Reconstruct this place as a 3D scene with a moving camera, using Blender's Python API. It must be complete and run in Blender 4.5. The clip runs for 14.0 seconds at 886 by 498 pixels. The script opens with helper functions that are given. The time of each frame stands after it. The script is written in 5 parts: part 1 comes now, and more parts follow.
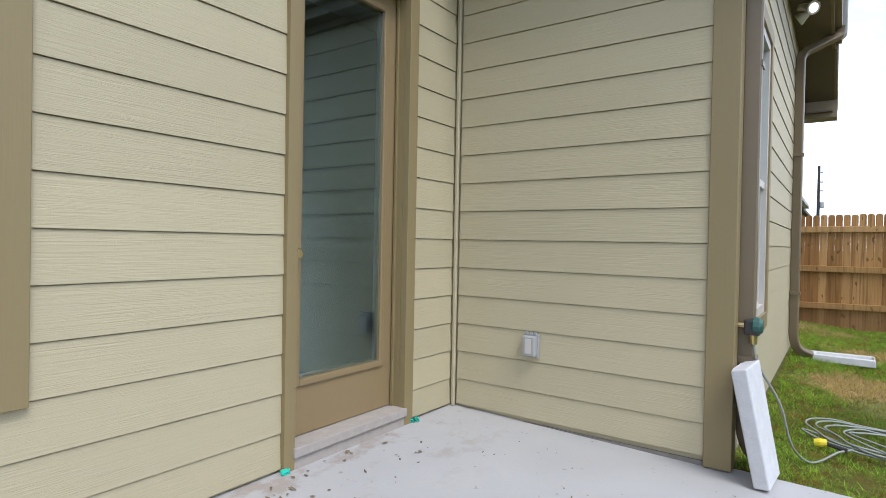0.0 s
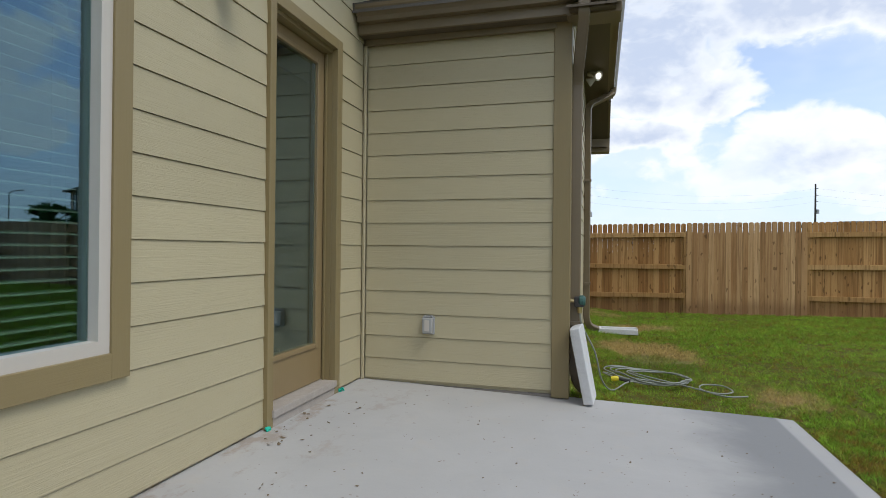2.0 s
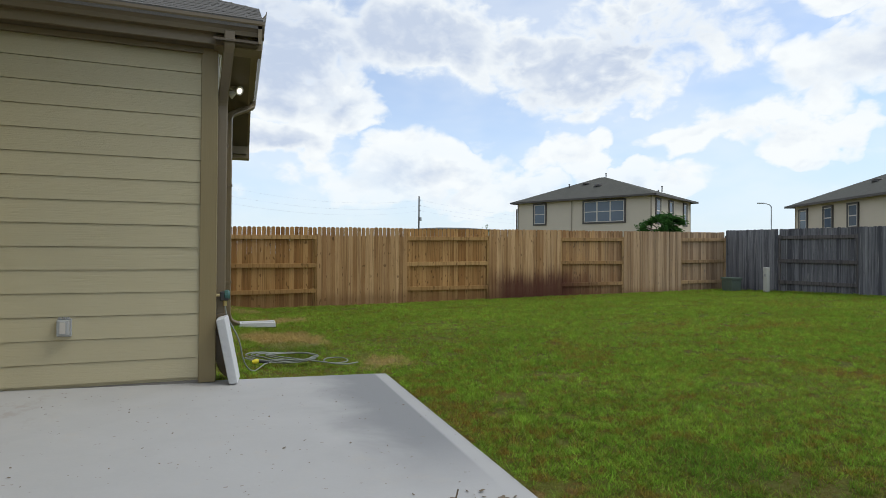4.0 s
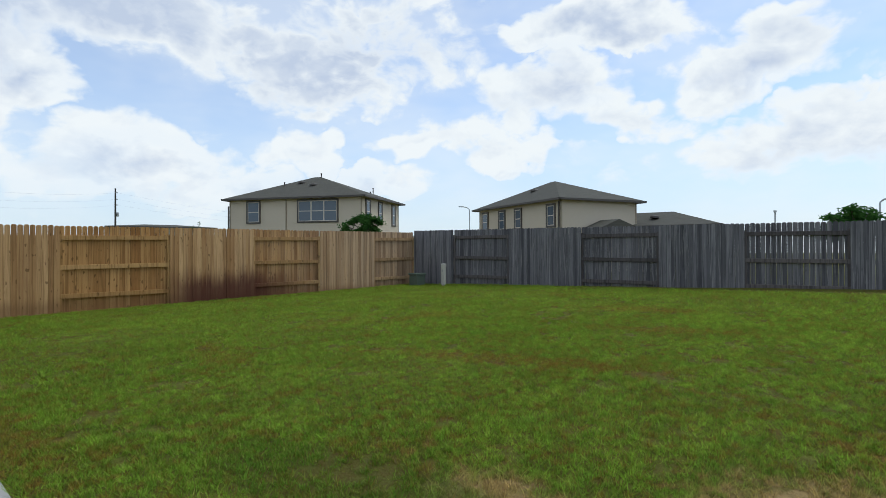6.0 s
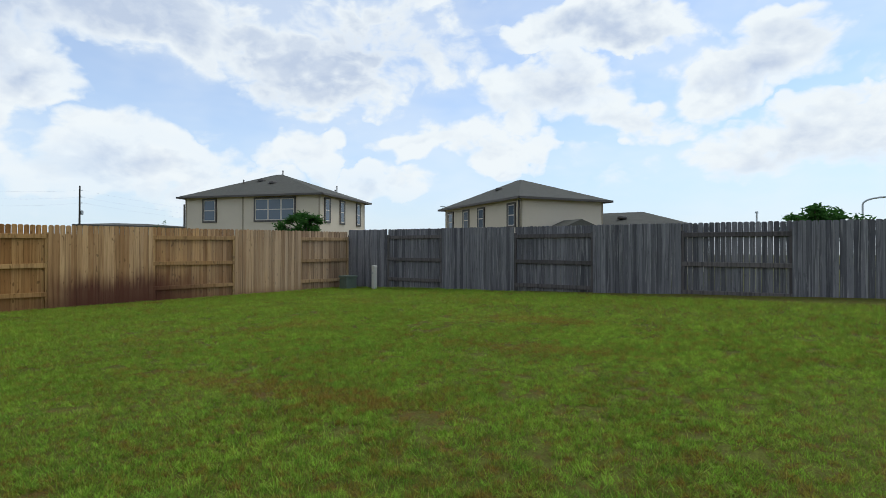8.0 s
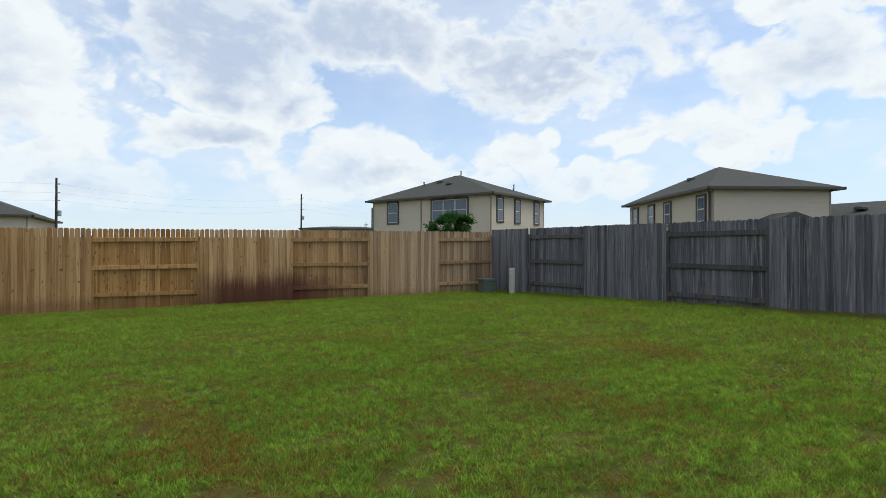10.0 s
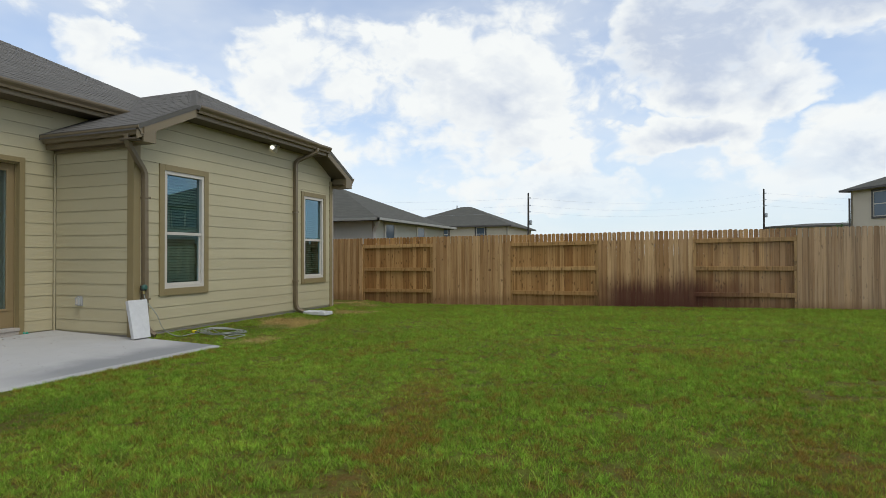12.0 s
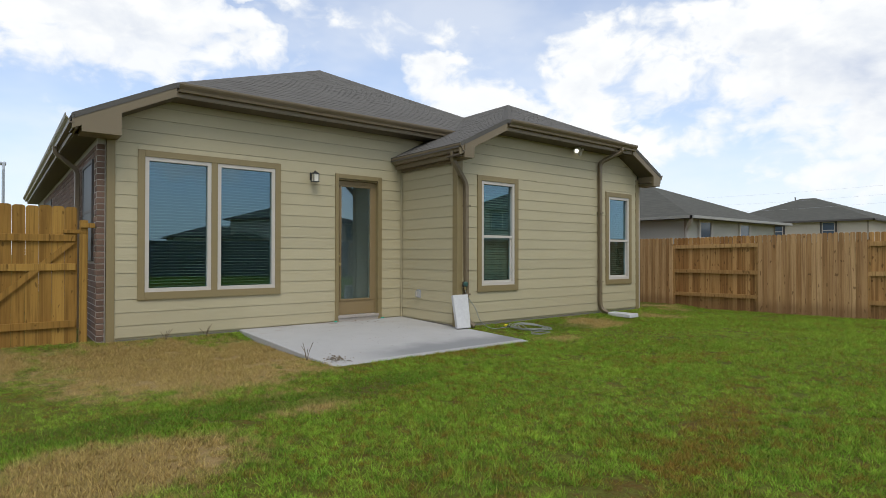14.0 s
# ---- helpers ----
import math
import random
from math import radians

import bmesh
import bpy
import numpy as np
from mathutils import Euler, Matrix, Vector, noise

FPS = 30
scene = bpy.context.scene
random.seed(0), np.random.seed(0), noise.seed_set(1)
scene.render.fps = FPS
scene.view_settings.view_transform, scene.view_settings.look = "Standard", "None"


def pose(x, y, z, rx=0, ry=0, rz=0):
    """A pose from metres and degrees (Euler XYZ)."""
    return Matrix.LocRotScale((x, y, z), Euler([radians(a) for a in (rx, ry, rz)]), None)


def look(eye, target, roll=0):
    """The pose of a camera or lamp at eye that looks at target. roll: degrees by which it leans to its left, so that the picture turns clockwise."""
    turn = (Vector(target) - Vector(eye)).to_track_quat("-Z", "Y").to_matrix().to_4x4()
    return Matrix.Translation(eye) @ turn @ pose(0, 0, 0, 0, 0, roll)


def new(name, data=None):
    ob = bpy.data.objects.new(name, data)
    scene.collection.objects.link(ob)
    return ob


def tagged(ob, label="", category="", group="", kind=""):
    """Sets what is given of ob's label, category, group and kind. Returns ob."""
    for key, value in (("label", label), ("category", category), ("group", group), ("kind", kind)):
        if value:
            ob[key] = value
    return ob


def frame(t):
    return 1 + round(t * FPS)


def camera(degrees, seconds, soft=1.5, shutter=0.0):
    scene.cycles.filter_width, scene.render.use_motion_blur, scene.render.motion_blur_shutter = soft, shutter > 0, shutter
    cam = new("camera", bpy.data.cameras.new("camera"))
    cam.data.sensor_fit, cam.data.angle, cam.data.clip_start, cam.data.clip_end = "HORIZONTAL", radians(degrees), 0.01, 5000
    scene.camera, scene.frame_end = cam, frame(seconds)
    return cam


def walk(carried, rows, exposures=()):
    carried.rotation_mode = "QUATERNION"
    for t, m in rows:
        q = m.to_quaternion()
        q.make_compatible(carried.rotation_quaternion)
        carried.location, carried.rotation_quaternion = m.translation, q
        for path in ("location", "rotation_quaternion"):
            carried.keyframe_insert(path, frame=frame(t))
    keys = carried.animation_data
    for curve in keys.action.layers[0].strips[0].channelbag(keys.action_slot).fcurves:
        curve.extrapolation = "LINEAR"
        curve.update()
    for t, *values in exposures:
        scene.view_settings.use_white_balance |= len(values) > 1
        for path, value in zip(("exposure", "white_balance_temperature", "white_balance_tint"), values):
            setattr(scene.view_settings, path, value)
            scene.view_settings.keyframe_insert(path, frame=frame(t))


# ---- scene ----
cam = camera(76.3, 14.0, soft=0.55)
PATH = [
    (0, (0.266, -0.073, 1.047), (-0.886, 1.562, 1.023), 1.1),
    (0.5, (0.244, -0.404, 1.023), (-0.771, 1.32, 1.007), 0.8),
    (1, (0.138, -0.694, 1.008), (-0.7, 1.122, 1.001), 0.7),
    (1.5, (0.108, -0.965, 1.019), (-0.559, 0.921, 1.018), 0.6),
    (2, (0.073, -1.24, 1.036), (-0.465, 0.686, 1.039), 0.6),
    (2.5, (-0.004, -1.466, 1.029), (-0.294, 0.513, 1.041), 0.7),
    (3, (-0.045, -1.726, 1.025), (0.016, 0.273, 1.04), 0.5),
    (3.5, (-0.019, -1.943, 1.024), (0.344, 0.023, 1.039), 0.6),
    (4, (0.026, -2.062, 1.031), (0.71, -0.183, 1.048), 0.4),
    (6.5, (1.215, -2.751, 1.056), (2.71, -1.423, 1.071), -0.2),
    (7, (1.727, -2.926, 1.053), (3.227, -1.603, 1.069), -0.2),
    (9.5, (4.627, -3.244, 1.107), (5.712, -1.564, 1.12), 0.3),
    (10, (5.164, -3.241, 1.116), (6.007, -1.427, 1.129), 0.1),
    (10.5, (5.655, -3.172, 1.103), (6.215, -1.252, 1.117), 0.2),
    (11, (6.112, -3.244, 1.084), (6.326, -1.255, 1.103), -0.0),
    (11.5, (6.429, -3.108, 1.072), (6.186, -1.123, 1.094), -0.0),
    (12, (6.743, -2.94, 1.124), (6.033, -1.07, 1.145), -0.1),
    (12.5, (7.04, -2.874, 1.146), (5.92, -1.217, 1.166), -0.1),
    (13, (7.041, -2.861, 1.149), (5.702, -1.375, 1.169), -0.1),
    (13.5, (6.958, -2.886, 1.163), (5.481, -1.537, 1.18), 0.1),
    (14, (6.896, -2.95, 1.157), (5.329, -1.707, 1.175), 0.1),
]
walk(cam, [(t, look(eye, target, roll)) for t, eye, target, roll in PATH],
     exposures=[(0, 0.68, 5950, 12), (1.0, 0.31, 6150, 10), (2.0, 0.04, 6300, 8), (3.0, 0.08, 6350, 7), (4.0, -0.08, 6350, 6),
                (6.5, -0.17, 6150, 5), (11.0, -0.14, 6350, 5), (12.5, -0.11, 6500, 7), (14.0, -0.03, 6500, 8)])

# ---- world, sun ----
LAWN_BASE = -0.09


def ground_z(x, y):
    """The lawn rises gently away from the house."""
    xx = min(max(x, 0.5), 16.0)
    yy = min(max(y, -8.0), 11.0)
    near = x + 0.15 if y > 2.9 else (x + 1.76 if y < 0.0 else 9.0)
    bank = 0.075 * min(max(1.0 - near / 0.7, 0.0), 1.0)
    return LAWN_BASE + 0.024 * (xx - 1.0) - 0.0012 * (yy - 5.0) * max(xx, 0.0) - 0.012 + bank


SUN_EL, SUN_AZ = radians(56), radians(114)      # azimuth from +y towards +x
sun_dir = Vector((math.sin(SUN_AZ) * math.cos(SUN_EL), math.cos(SUN_AZ) * math.cos(SUN_EL), math.sin(SUN_EL)))


class Nodes:
    """Small helper round a node tree."""

    def __init__(self, tree):
        self.t = tree
        tree.nodes.clear()

    def n(self, kind, **props):
        node = self.t.nodes.new(kind)
        for key, value in props.items():
            if key == "operation":
                node.operation = value
            elif key == "blend_type":
                node.blend_type = value
            elif key == "data_type":
                node.data_type = value
        return node

    def put(self, sock, value):
        if isinstance(value, bpy.types.NodeSocket):
            self.t.links.new(value, sock)
        elif value is not None:
            sock.default_value = value

    def math(self, op, a, b=None, clamp=False):
        m = self.n("ShaderNodeMath", operation=op)
        m.use_clamp = clamp
        self.put(m.inputs[0], a)
        self.put(m.inputs[1], b)
        return m.outputs[0]

    def vec(self, op, a, b=None):
        m = self.n("ShaderNodeVectorMath", operation=op)
        self.put(m.inputs[0], a)
        self.put(m.inputs[1], b)
        return m.outputs["Value"] if op in ("LENGTH", "DOT_PRODUCT", "DISTANCE") else m.outputs[0]

    def noise(self, vec, scale, detail=4.0, rough=0.55, distort=0.0):
        m = self.n("ShaderNodeTexNoise")
        self.put(m.inputs["Vector"], vec)
        m.inputs["Scale"].default_value = scale
        m.inputs["Detail"].default_value = detail
        m.inputs["Roughness"].default_value = rough
        m.inputs["Distortion"].default_value = distort
        return m.outputs["Fac"]

    def step(self, v, a, b):
        m = self.n("ShaderNodeMapRange")
        m.interpolation_type = "SMOOTHSTEP"
        self.put(m.inputs["Value"], v)
        m.inputs["From Min"].default_value = a
        m.inputs["From Max"].default_value = b
        return m.outputs["Result"]

    def mix(self, f, a, b, blend="MIX"):
        m = self.n("ShaderNodeMix", data_type="RGBA", blend_type=blend)
        self.put(m.inputs[0], f)
        for sock, v in ((m.inputs[6], a), (m.inputs[7], b)):
            self.put(sock, (*v, 1.0) if isinstance(v, tuple) and len(v) == 3 else v)
        return m.outputs[2]

    def scaled(self, vec, s):
        return self.vec("MULTIPLY", vec, s)

    def position(self):
        return self.n("ShaderNodeNewGeometry").outputs["Position"]

    def local(self):
        return self.n("ShaderNodeTexCoord").outputs["Object"]

    def ellipse(self, pos, cx, cy, rx, ry, turn=0.0):
        """1 in the middle of an ellipse on the ground, 0 at its rim."""
        m = self.n("ShaderNodeMapping")
        m.vector_type = "TEXTURE"
        self.put(m.inputs["Vector"], pos)
        m.inputs["Location"].default_value = (cx, cy, 0)
        m.inputs["Rotation"].default_value = (0, 0, radians(turn))
        m.inputs["Scale"].default_value = (rx, ry, 1000)
        return self.math("SUBTRACT", 1.0, self.vec("LENGTH", m.outputs[0]), clamp=True)


def make_world():
    world = bpy.data.worlds.new("World")
    scene.world = world
    world.use_nodes = True
    k = Nodes(world.node_tree)
    sky = k.n("ShaderNodeTexSky")
    sky.sky_type = "NISHITA"
    sky.sun_disc = False
    sky.sun_elevation, sky.sun_rotation = SUN_EL, SUN_AZ
    sky.air_density, sky.dust_density, sky.ozone_density = 1.0, 0.4, 1.5
    way = k.n("ShaderNodeTexCoord").outputs["Generated"]
    sep = k.n("ShaderNodeSeparateXYZ")
    k.put(sep.inputs[0], way)
    up = k.math("MAXIMUM", sep.outputs[2], 0.0)

    def billow(shift):
        """Heaped cloud texture: broad masses, round heads on them, frayed edges."""
        p = k.scaled(k.vec("ADD", way, shift), (1.0, 1.0, 1.55))
        stir = k.n("ShaderNodeTexNoise")
        k.put(stir.inputs["Vector"], p)
        stir.inputs["Scale"].default_value, stir.inputs["Detail"].default_value = 7.0, 3.0
        q = k.vec("ADD", p, k.scaled(k.vec("SUBTRACT", stir.outputs["Color"], (0.5, 0.5, 0.5)), (0.10, 0.10, 0.10)))
        heads = k.n("ShaderNodeTexVoronoi")
        k.put(heads.inputs["Vector"], q)
        heads.inputs["Scale"].default_value, heads.inputs["Detail"].default_value = 11.0, 3.0
        heads.inputs["Roughness"].default_value = 0.55
        heads.normalize = True
        mass = k.math("MULTIPLY", k.math("SUBTRACT", k.noise(q, 4.2, 4.0, 0.55), 0.5), 1.0)
        knob = k.math("MULTIPLY", k.math("SUBTRACT", 0.42, heads.outputs["Distance"]), 0.75)
        fray = k.math("MULTIPLY", k.math("SUBTRACT", k.noise(q, 24.0, 6.0, 0.6), 0.5), 0.38)
        return k.math("ADD", mass, k.math("ADD", knob, fray))

    def heap(az, el, w, h):
        """A cloud's body, 1 in its middle and 0 at its rim, and the height within it; its base is flatter than its top."""
        a, e = radians(az), radians(el)
        c = Vector((math.sin(a) * math.cos(e), math.cos(a) * math.cos(e), math.sin(e)))
        r = Vector((math.cos(a), -math.sin(a), 0.0))
        u = r.cross(c)
        dx = k.math("DIVIDE", k.vec("DOT_PRODUCT", torn, tuple(r)), math.sin(radians(w)))
        dy = k.math("DIVIDE", k.vec("DOT_PRODUCT", torn, tuple(u)), math.sin(radians(h)))
        dy = k.math("MAXIMUM", dy, k.math("MULTIPLY", dy, -1.2))
        d = k.math("SQRT", k.math("ADD", k.math("MULTIPLY", dx, dx), k.math("MULTIPLY", dy, dy)))
        ahead = k.math("GREATER_THAN", k.vec("DOT_PRODUCT", way, tuple(c)), 0.0)
        return k.math("MULTIPLY", k.math("SUBTRACT", 1.0, d, clamp=True), ahead)

    # the way, stirred, so that the heaps have torn outlines
    torn = None
    for scale, amount in ((5.0, 0.20), (15.0, 0.085), (42.0, 0.030)):
        stir = k.n("ShaderNodeTexNoise")
        k.put(stir.inputs["Vector"], k.scaled(way, (1.0, 1.0, 1.3)))
        stir.inputs["Scale"].default_value, stir.inputs["Detail"].default_value = scale, 3.0
        move = k.scaled(k.vec("SUBTRACT", stir.outputs["Color"], (0.5, 0.5, 0.5)), (amount, amount, amount * 0.8))
        torn = k.vec("ADD", way if torn is None else torn, move)
    # azimuth, height, half-widths, greyness
    cover = grey = None
    for az, el, w, h, g in ((-16, 15, 13, 10, 0.35), (-33, 15, 13, 9, 0.15), (4, 19, 11, 7, 1.0), (3, 11, 8, 3, 0.6), (35, 19, 16, 6.5, 1.0),
                            (18, 21, 12, 6, 0.9), (57, 15, 9, 4.5, 0.35), (33, 10.5, 4.5, 3.2, 0.2), (47, 11, 7.5, 3.2, 0.2), (63, 21.5, 10, 3.2, 0.6),
                            (75, 16.5, 7.5, 4.5, 0.4), (80, 9.5, 14, 3.4, 0.3), (16, 8, 14, 3.6, 0.25), (-8, 6, 12, 3.2, 0.2), (-49, 15, 8, 4.5, 0.1),
                            (26, 7, 7, 2.6, 0.15), (40, 6.5, 8, 2.4, 0.15), (53, 10, 5, 2.6, 0.1), (66, 12.5, 7, 2.6, 0.2), (9, 14, 6, 3.2, 0.4), (-82, 19, 13, 6, 0.15), (-70, 27, 14, 4, 0.2), (105, 16, 14, 6, 0.5), (140, 20, 22, 9, 0.6), (-130, 20, 24, 10, 0.5),
                            (178, 16, 18, 7, 0.5), (60, 50, 30, 16, 0.6), (-40, 55, 34, 16, 0.5), (160, 55, 30, 16, 0.6)):
        b = heap(az, el, w, h)
        cover = b if cover is None else k.math("MAXIMUM", cover, b)
        b = k.math("MULTIPLY", b, g)
        grey = b if grey is None else k.math("MAXIMUM", grey, b)
    here = billow((0.0, 0.0, 0.0))
    over = billow((0.012, 0.0, 0.030))
    full = k.math("SQRT", cover)
    body = k.math("ADD", k.math("MULTIPLY", here, 1.15), k.math("MULTIPLY", full, 0.56))
    dense = k.step(body, 0.19, 0.48)
    # heads that stand above their surroundings are lit, hollows and bases are grey
    lit = k.math("ADD", 0.5, k.math("MULTIPLY", k.math("SUBTRACT", here, over), 2.2), clamp=True)
    core = k.math("MULTIPLY", k.step(grey, 0.0, 0.62), 1.15)
    deep = k.math("ADD", core, k.math("MULTIPLY", k.math("SUBTRACT", 0.5, lit), 0.9), clamp=True)
    deep = k.math("MULTIPLY", deep, k.step(body, 0.28, 0.62))
    blue = k.mix(1.0, sky.outputs[0], SKY_GAIN, "MULTIPLY")
    haze = k.step(up, 0.28, 0.0)
    blue = k.mix(k.math("MULTIPLY", haze, 0.7), blue, HAZE)
    cloud = k.mix(k.math("MULTIPLY", deep, 0.74), CLOUD_LIT, CLOUD_GREY)
    thin = k.step(k.noise(k.scaled(way, (1.0, 1.0, 2.4)), 3.0, 4.0, 0.6), 0.34, 0.66)
    veil = k.math("ADD", k.math("ADD", 0.34, k.math("MULTIPLY", thin, 0.24)), k.math("MULTIPLY", k.math("MULTIPLY", dense, k.math("ADD", 0.35, k.math("MULTIPLY", k.step(up, 0.02, 0.20), 0.65))), 0.60), clamp=True)
    colour = k.mix(veil, blue, cloud)
    bg = k.n("ShaderNodeBackground")
    k.put(bg.inputs["Color"], colour)
    bg.inputs["Strength"].default_value = 1.0
    out = k.n("ShaderNodeOutputWorld")
    k.put(out.inputs[0], bg.outputs[0])


SKY_GAIN = (0.140, 0.165, 0.195)
HAZE = (0.68, 0.78, 0.92)
CLOUD_LIT = (1.03, 1.035, 1.05)
CLOUD_GREY = (0.49, 0.575, 0.78)
make_world()
sun = new("sun", bpy.data.lights.new("sun", "SUN"))
sun.data.energy, sun.data.angle, sun.data.color = 1.62, radians(24), (1.0, 0.96, 0.88)
sun.matrix_world = look(tuple(sun_dir * 50), (0, 0, 0))


# ---- materials ----
def material(name, build):
    m = bpy.data.materials.new(name)
    m.use_nodes = True
    k = Nodes(m.node_tree)
    shader = build(k)
    out = k.n("ShaderNodeOutputMaterial")
    k.put(out.inputs[0], shader)
    return m


def surface(k, colour, rough=0.6, bump=None, strength=0.3, dist=0.01, metal=0.0, spec=0.5):
    b = k.n("ShaderNodeBsdfPrincipled")
    k.put(b.inputs["Base Color"], (*colour, 1.0) if isinstance(colour, tuple) and len(colour) == 3 else colour)
    k.put(b.inputs["Roughness"], rough)
    b.inputs["Metallic"].default_value = metal
    b.inputs["Specular IOR Level"].default_value = spec
    if bump is not None:
        n = k.n("ShaderNodeBump")
        n.inputs["Strength"].default_value = strength
        n.inputs["Distance"].default_value = dist
        k.put(n.inputs["Height"], bump)
        k.put(b.inputs["Normal"], n.outputs[0])
    return b.outputs[0]


def paint(name, colour, along="y", grain=0.62, rough=0.55, vary=0.10, dirt=0.12):
    """Painted fibre-cement or timber with an embossed grain that runs along one axis."""
    def build(k):
        p = k.position()
        s = {"y": (9.0, 2.6, 120.0), "x": (2.6, 9.0, 120.0), "z": (60.0, 60.0, 1.8)}[along]
        g = k.noise(k.scaled(p, s), 1.0, 5.0, 0.6, 1.2)
        rnd = k.n("ShaderNodeObjectInfo").outputs["Random"]
        blot = k.noise(p, 1.3, 4.0, 0.6)
        dark = tuple(c * (1 - vary) for c in colour)
        light = tuple(min(1, c * (1 + vary * 0.6)) for c in colour)
        c = k.mix(k.math("ADD", k.math("MULTIPLY", rnd, 0.5), k.math("MULTIPLY", blot, 0.5)), dark, light)
        c = k.mix(k.math("MULTIPLY", k.step(g, 0.52, 0.72), 0.10), c, tuple(v * 0.6 for v in colour))
        spots = k.step(k.noise(p, 6.0, 5.0, 0.65), 0.60, 0.78)
        c = k.mix(k.math("MULTIPLY", spots, dirt), c, (0.34, 0.29, 0.20))
        return surface(k, c, rough, g, grain, 0.004)
    return material(name, build)


SIDING = paint("siding_paint_y", (0.452, 0.392, 0.246), "y")
SIDING_X = paint("siding_paint_x", (0.452, 0.392, 0.246), "x")
TRIM = paint("trim_paint", (0.245, 0.187, 0.086), "z", 0.3, 0.5, 0.08, 0.05)
TRIM_H = paint("trim_paint_level", (0.245, 0.187, 0.086), "y", 0.3, 0.5, 0.08, 0.05)
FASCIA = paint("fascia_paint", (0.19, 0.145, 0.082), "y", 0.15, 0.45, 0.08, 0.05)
# soffit colour set darker than the fascia, to deepen the shade under the eaves
SOFFIT_SHADED = paint("soffit_paint_shaded", (0.105, 0.080, 0.050), "x", 0.15, 0.6, 0.08, 0.05)
DOORPAINT = paint("door_paint", (0.245, 0.175, 0.085), "z", 0.12, 0.38, 0.05, 0.02)


def plain(name, colour, rough=0.5, metal=0.0, vary=0.12, scale=9.0, spec=0.5):
    def build(k):
        p = k.position()
        n = k.math("ADD", k.math("MULTIPLY", k.noise(p, scale, 5.0, 0.65), 0.6), k.math("MULTIPLY", k.noise(p, scale * 7, 3.0), 0.4))
        c = k.mix(n, tuple(v * (1 - vary) for v in colour), tuple(min(1, v * (1 + vary)) for v in colour))
        return surface(k, c, rough, n, 0.12, 0.003, metal, spec)
    return material(name, build)


GUTTER = plain("gutter_metal_paint", (0.165, 0.125, 0.074), 0.38, 0.0, 0.10, 3.0)
VINYL = plain("white_vinyl", (0.53, 0.485, 0.425), 0.4, 0.0, 0.05, 4.0)
ALUMINIUM = plain("aluminium", (0.55, 0.55, 0.55), 0.35, 0.9)
BLACK = plain("black_metal", (0.03, 0.028, 0.026), 0.45)
BRASS = plain("brass", (0.62, 0.50, 0.25), 0.3, 1.0)
WARMGLASS = plain("lamp_glass", (0.72, 0.68, 0.58), 0.2)
BLIND = plain("blind_slat", (0.55, 0.58, 0.54), 0.5, 0.0, 0.05)
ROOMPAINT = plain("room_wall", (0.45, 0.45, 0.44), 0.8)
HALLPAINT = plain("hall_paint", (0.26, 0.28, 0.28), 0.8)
ROOMFLOOR = plain("room_floor", (0.30, 0.27, 0.24), 0.6)
GREYPLASTIC = plain("grey_plastic", (0.33, 0.33, 0.32), 0.4)
CLEARCOVER = plain("outlet_cover", (0.36, 0.36, 0.345), 0.2)
GREENPLASTIC = plain("green_plastic", (0.03, 0.09, 0.07), 0.45)
TEAL = plain("teal_tape", (0.02, 0.42, 0.30), 0.6)
YELLOW = plain("yellow_plastic", (0.75, 0.60, 0.03), 0.4)
HOSEMAT = plain("hose_rubber", (0.25, 0.26, 0.22), 0.5, 0.0, 0.15, 30.0)
CASTSTONE = plain("cast_concrete", (0.56, 0.55, 0.54), 0.85, 0.0, 0.28, 14.0)
FOUNDATION = plain("foundation_concrete", (0.20, 0.18, 0.155), 0.9, 0.0, 0.3, 12.0)
LITTER = plain("dry_leaf_litter", (0.16, 0.12, 0.075), 0.9, 0.0, 0.5, 25.0)
PEDESTAL = plain("pedestal_plastic", (0.52, 0.50, 0.44), 0.6, 0.0, 0.15, 6.0)
BOXGREEN = plain("green_box", (0.10, 0.13, 0.10), 0.55, 0.0, 0.2, 5.0)
POLEWOOD = plain("pole_wood", (0.045, 0.038, 0.033), 0.9)
STEEL = plain("galvanised_steel", (0.42, 0.44, 0.46), 0.5, 0.6)
FARTRIM = plain("neighbour_trim", (0.075, 0.065, 0.058), 0.6)
CORNERTRIM = plain("neighbour_corner_trim", (0.30, 0.25, 0.18), 0.6)
FARWALL = plain("neighbour_siding", (0.57, 0.495, 0.385), 0.7, 0.0, 0.06, 1.0)
FARWALL_GREY = plain("neighbour_grey_siding", (0.52, 0.495, 0.42), 0.7, 0.0, 0.06, 1.0)
FARGLASS = plain("neighbour_pane", (0.09, 0.12, 0.16), 0.08, 0.0, 0.02, 1.0, 0.5)


def glass(name, tint, base, gain, coat):
    def build(k):
        f = k.n("ShaderNodeLayerWeight")
        f.inputs["Blend"].default_value = 0.5
        amount = k.math("ADD", base, k.math("MULTIPLY", k.math("POWER", f.outputs["Facing"], 3.0), gain), clamp=True)
        t = k.n("ShaderNodeBsdfTransparent")
        t.inputs[0].default_value = (*tint, 1)
        g = k.n("ShaderNodeBsdfGlossy")
        g.inputs["Roughness"].default_value = 0.0
        g.inputs["Color"].default_value = (*coat, 1)
        m = k.n("ShaderNodeMixShader")
        k.put(m.inputs[0], amount)
        k.put(m.inputs[1], t.outputs[0])
        k.put(m.inputs[2], g.outputs[0])
        return m.outputs[0]
    return material(name, build)


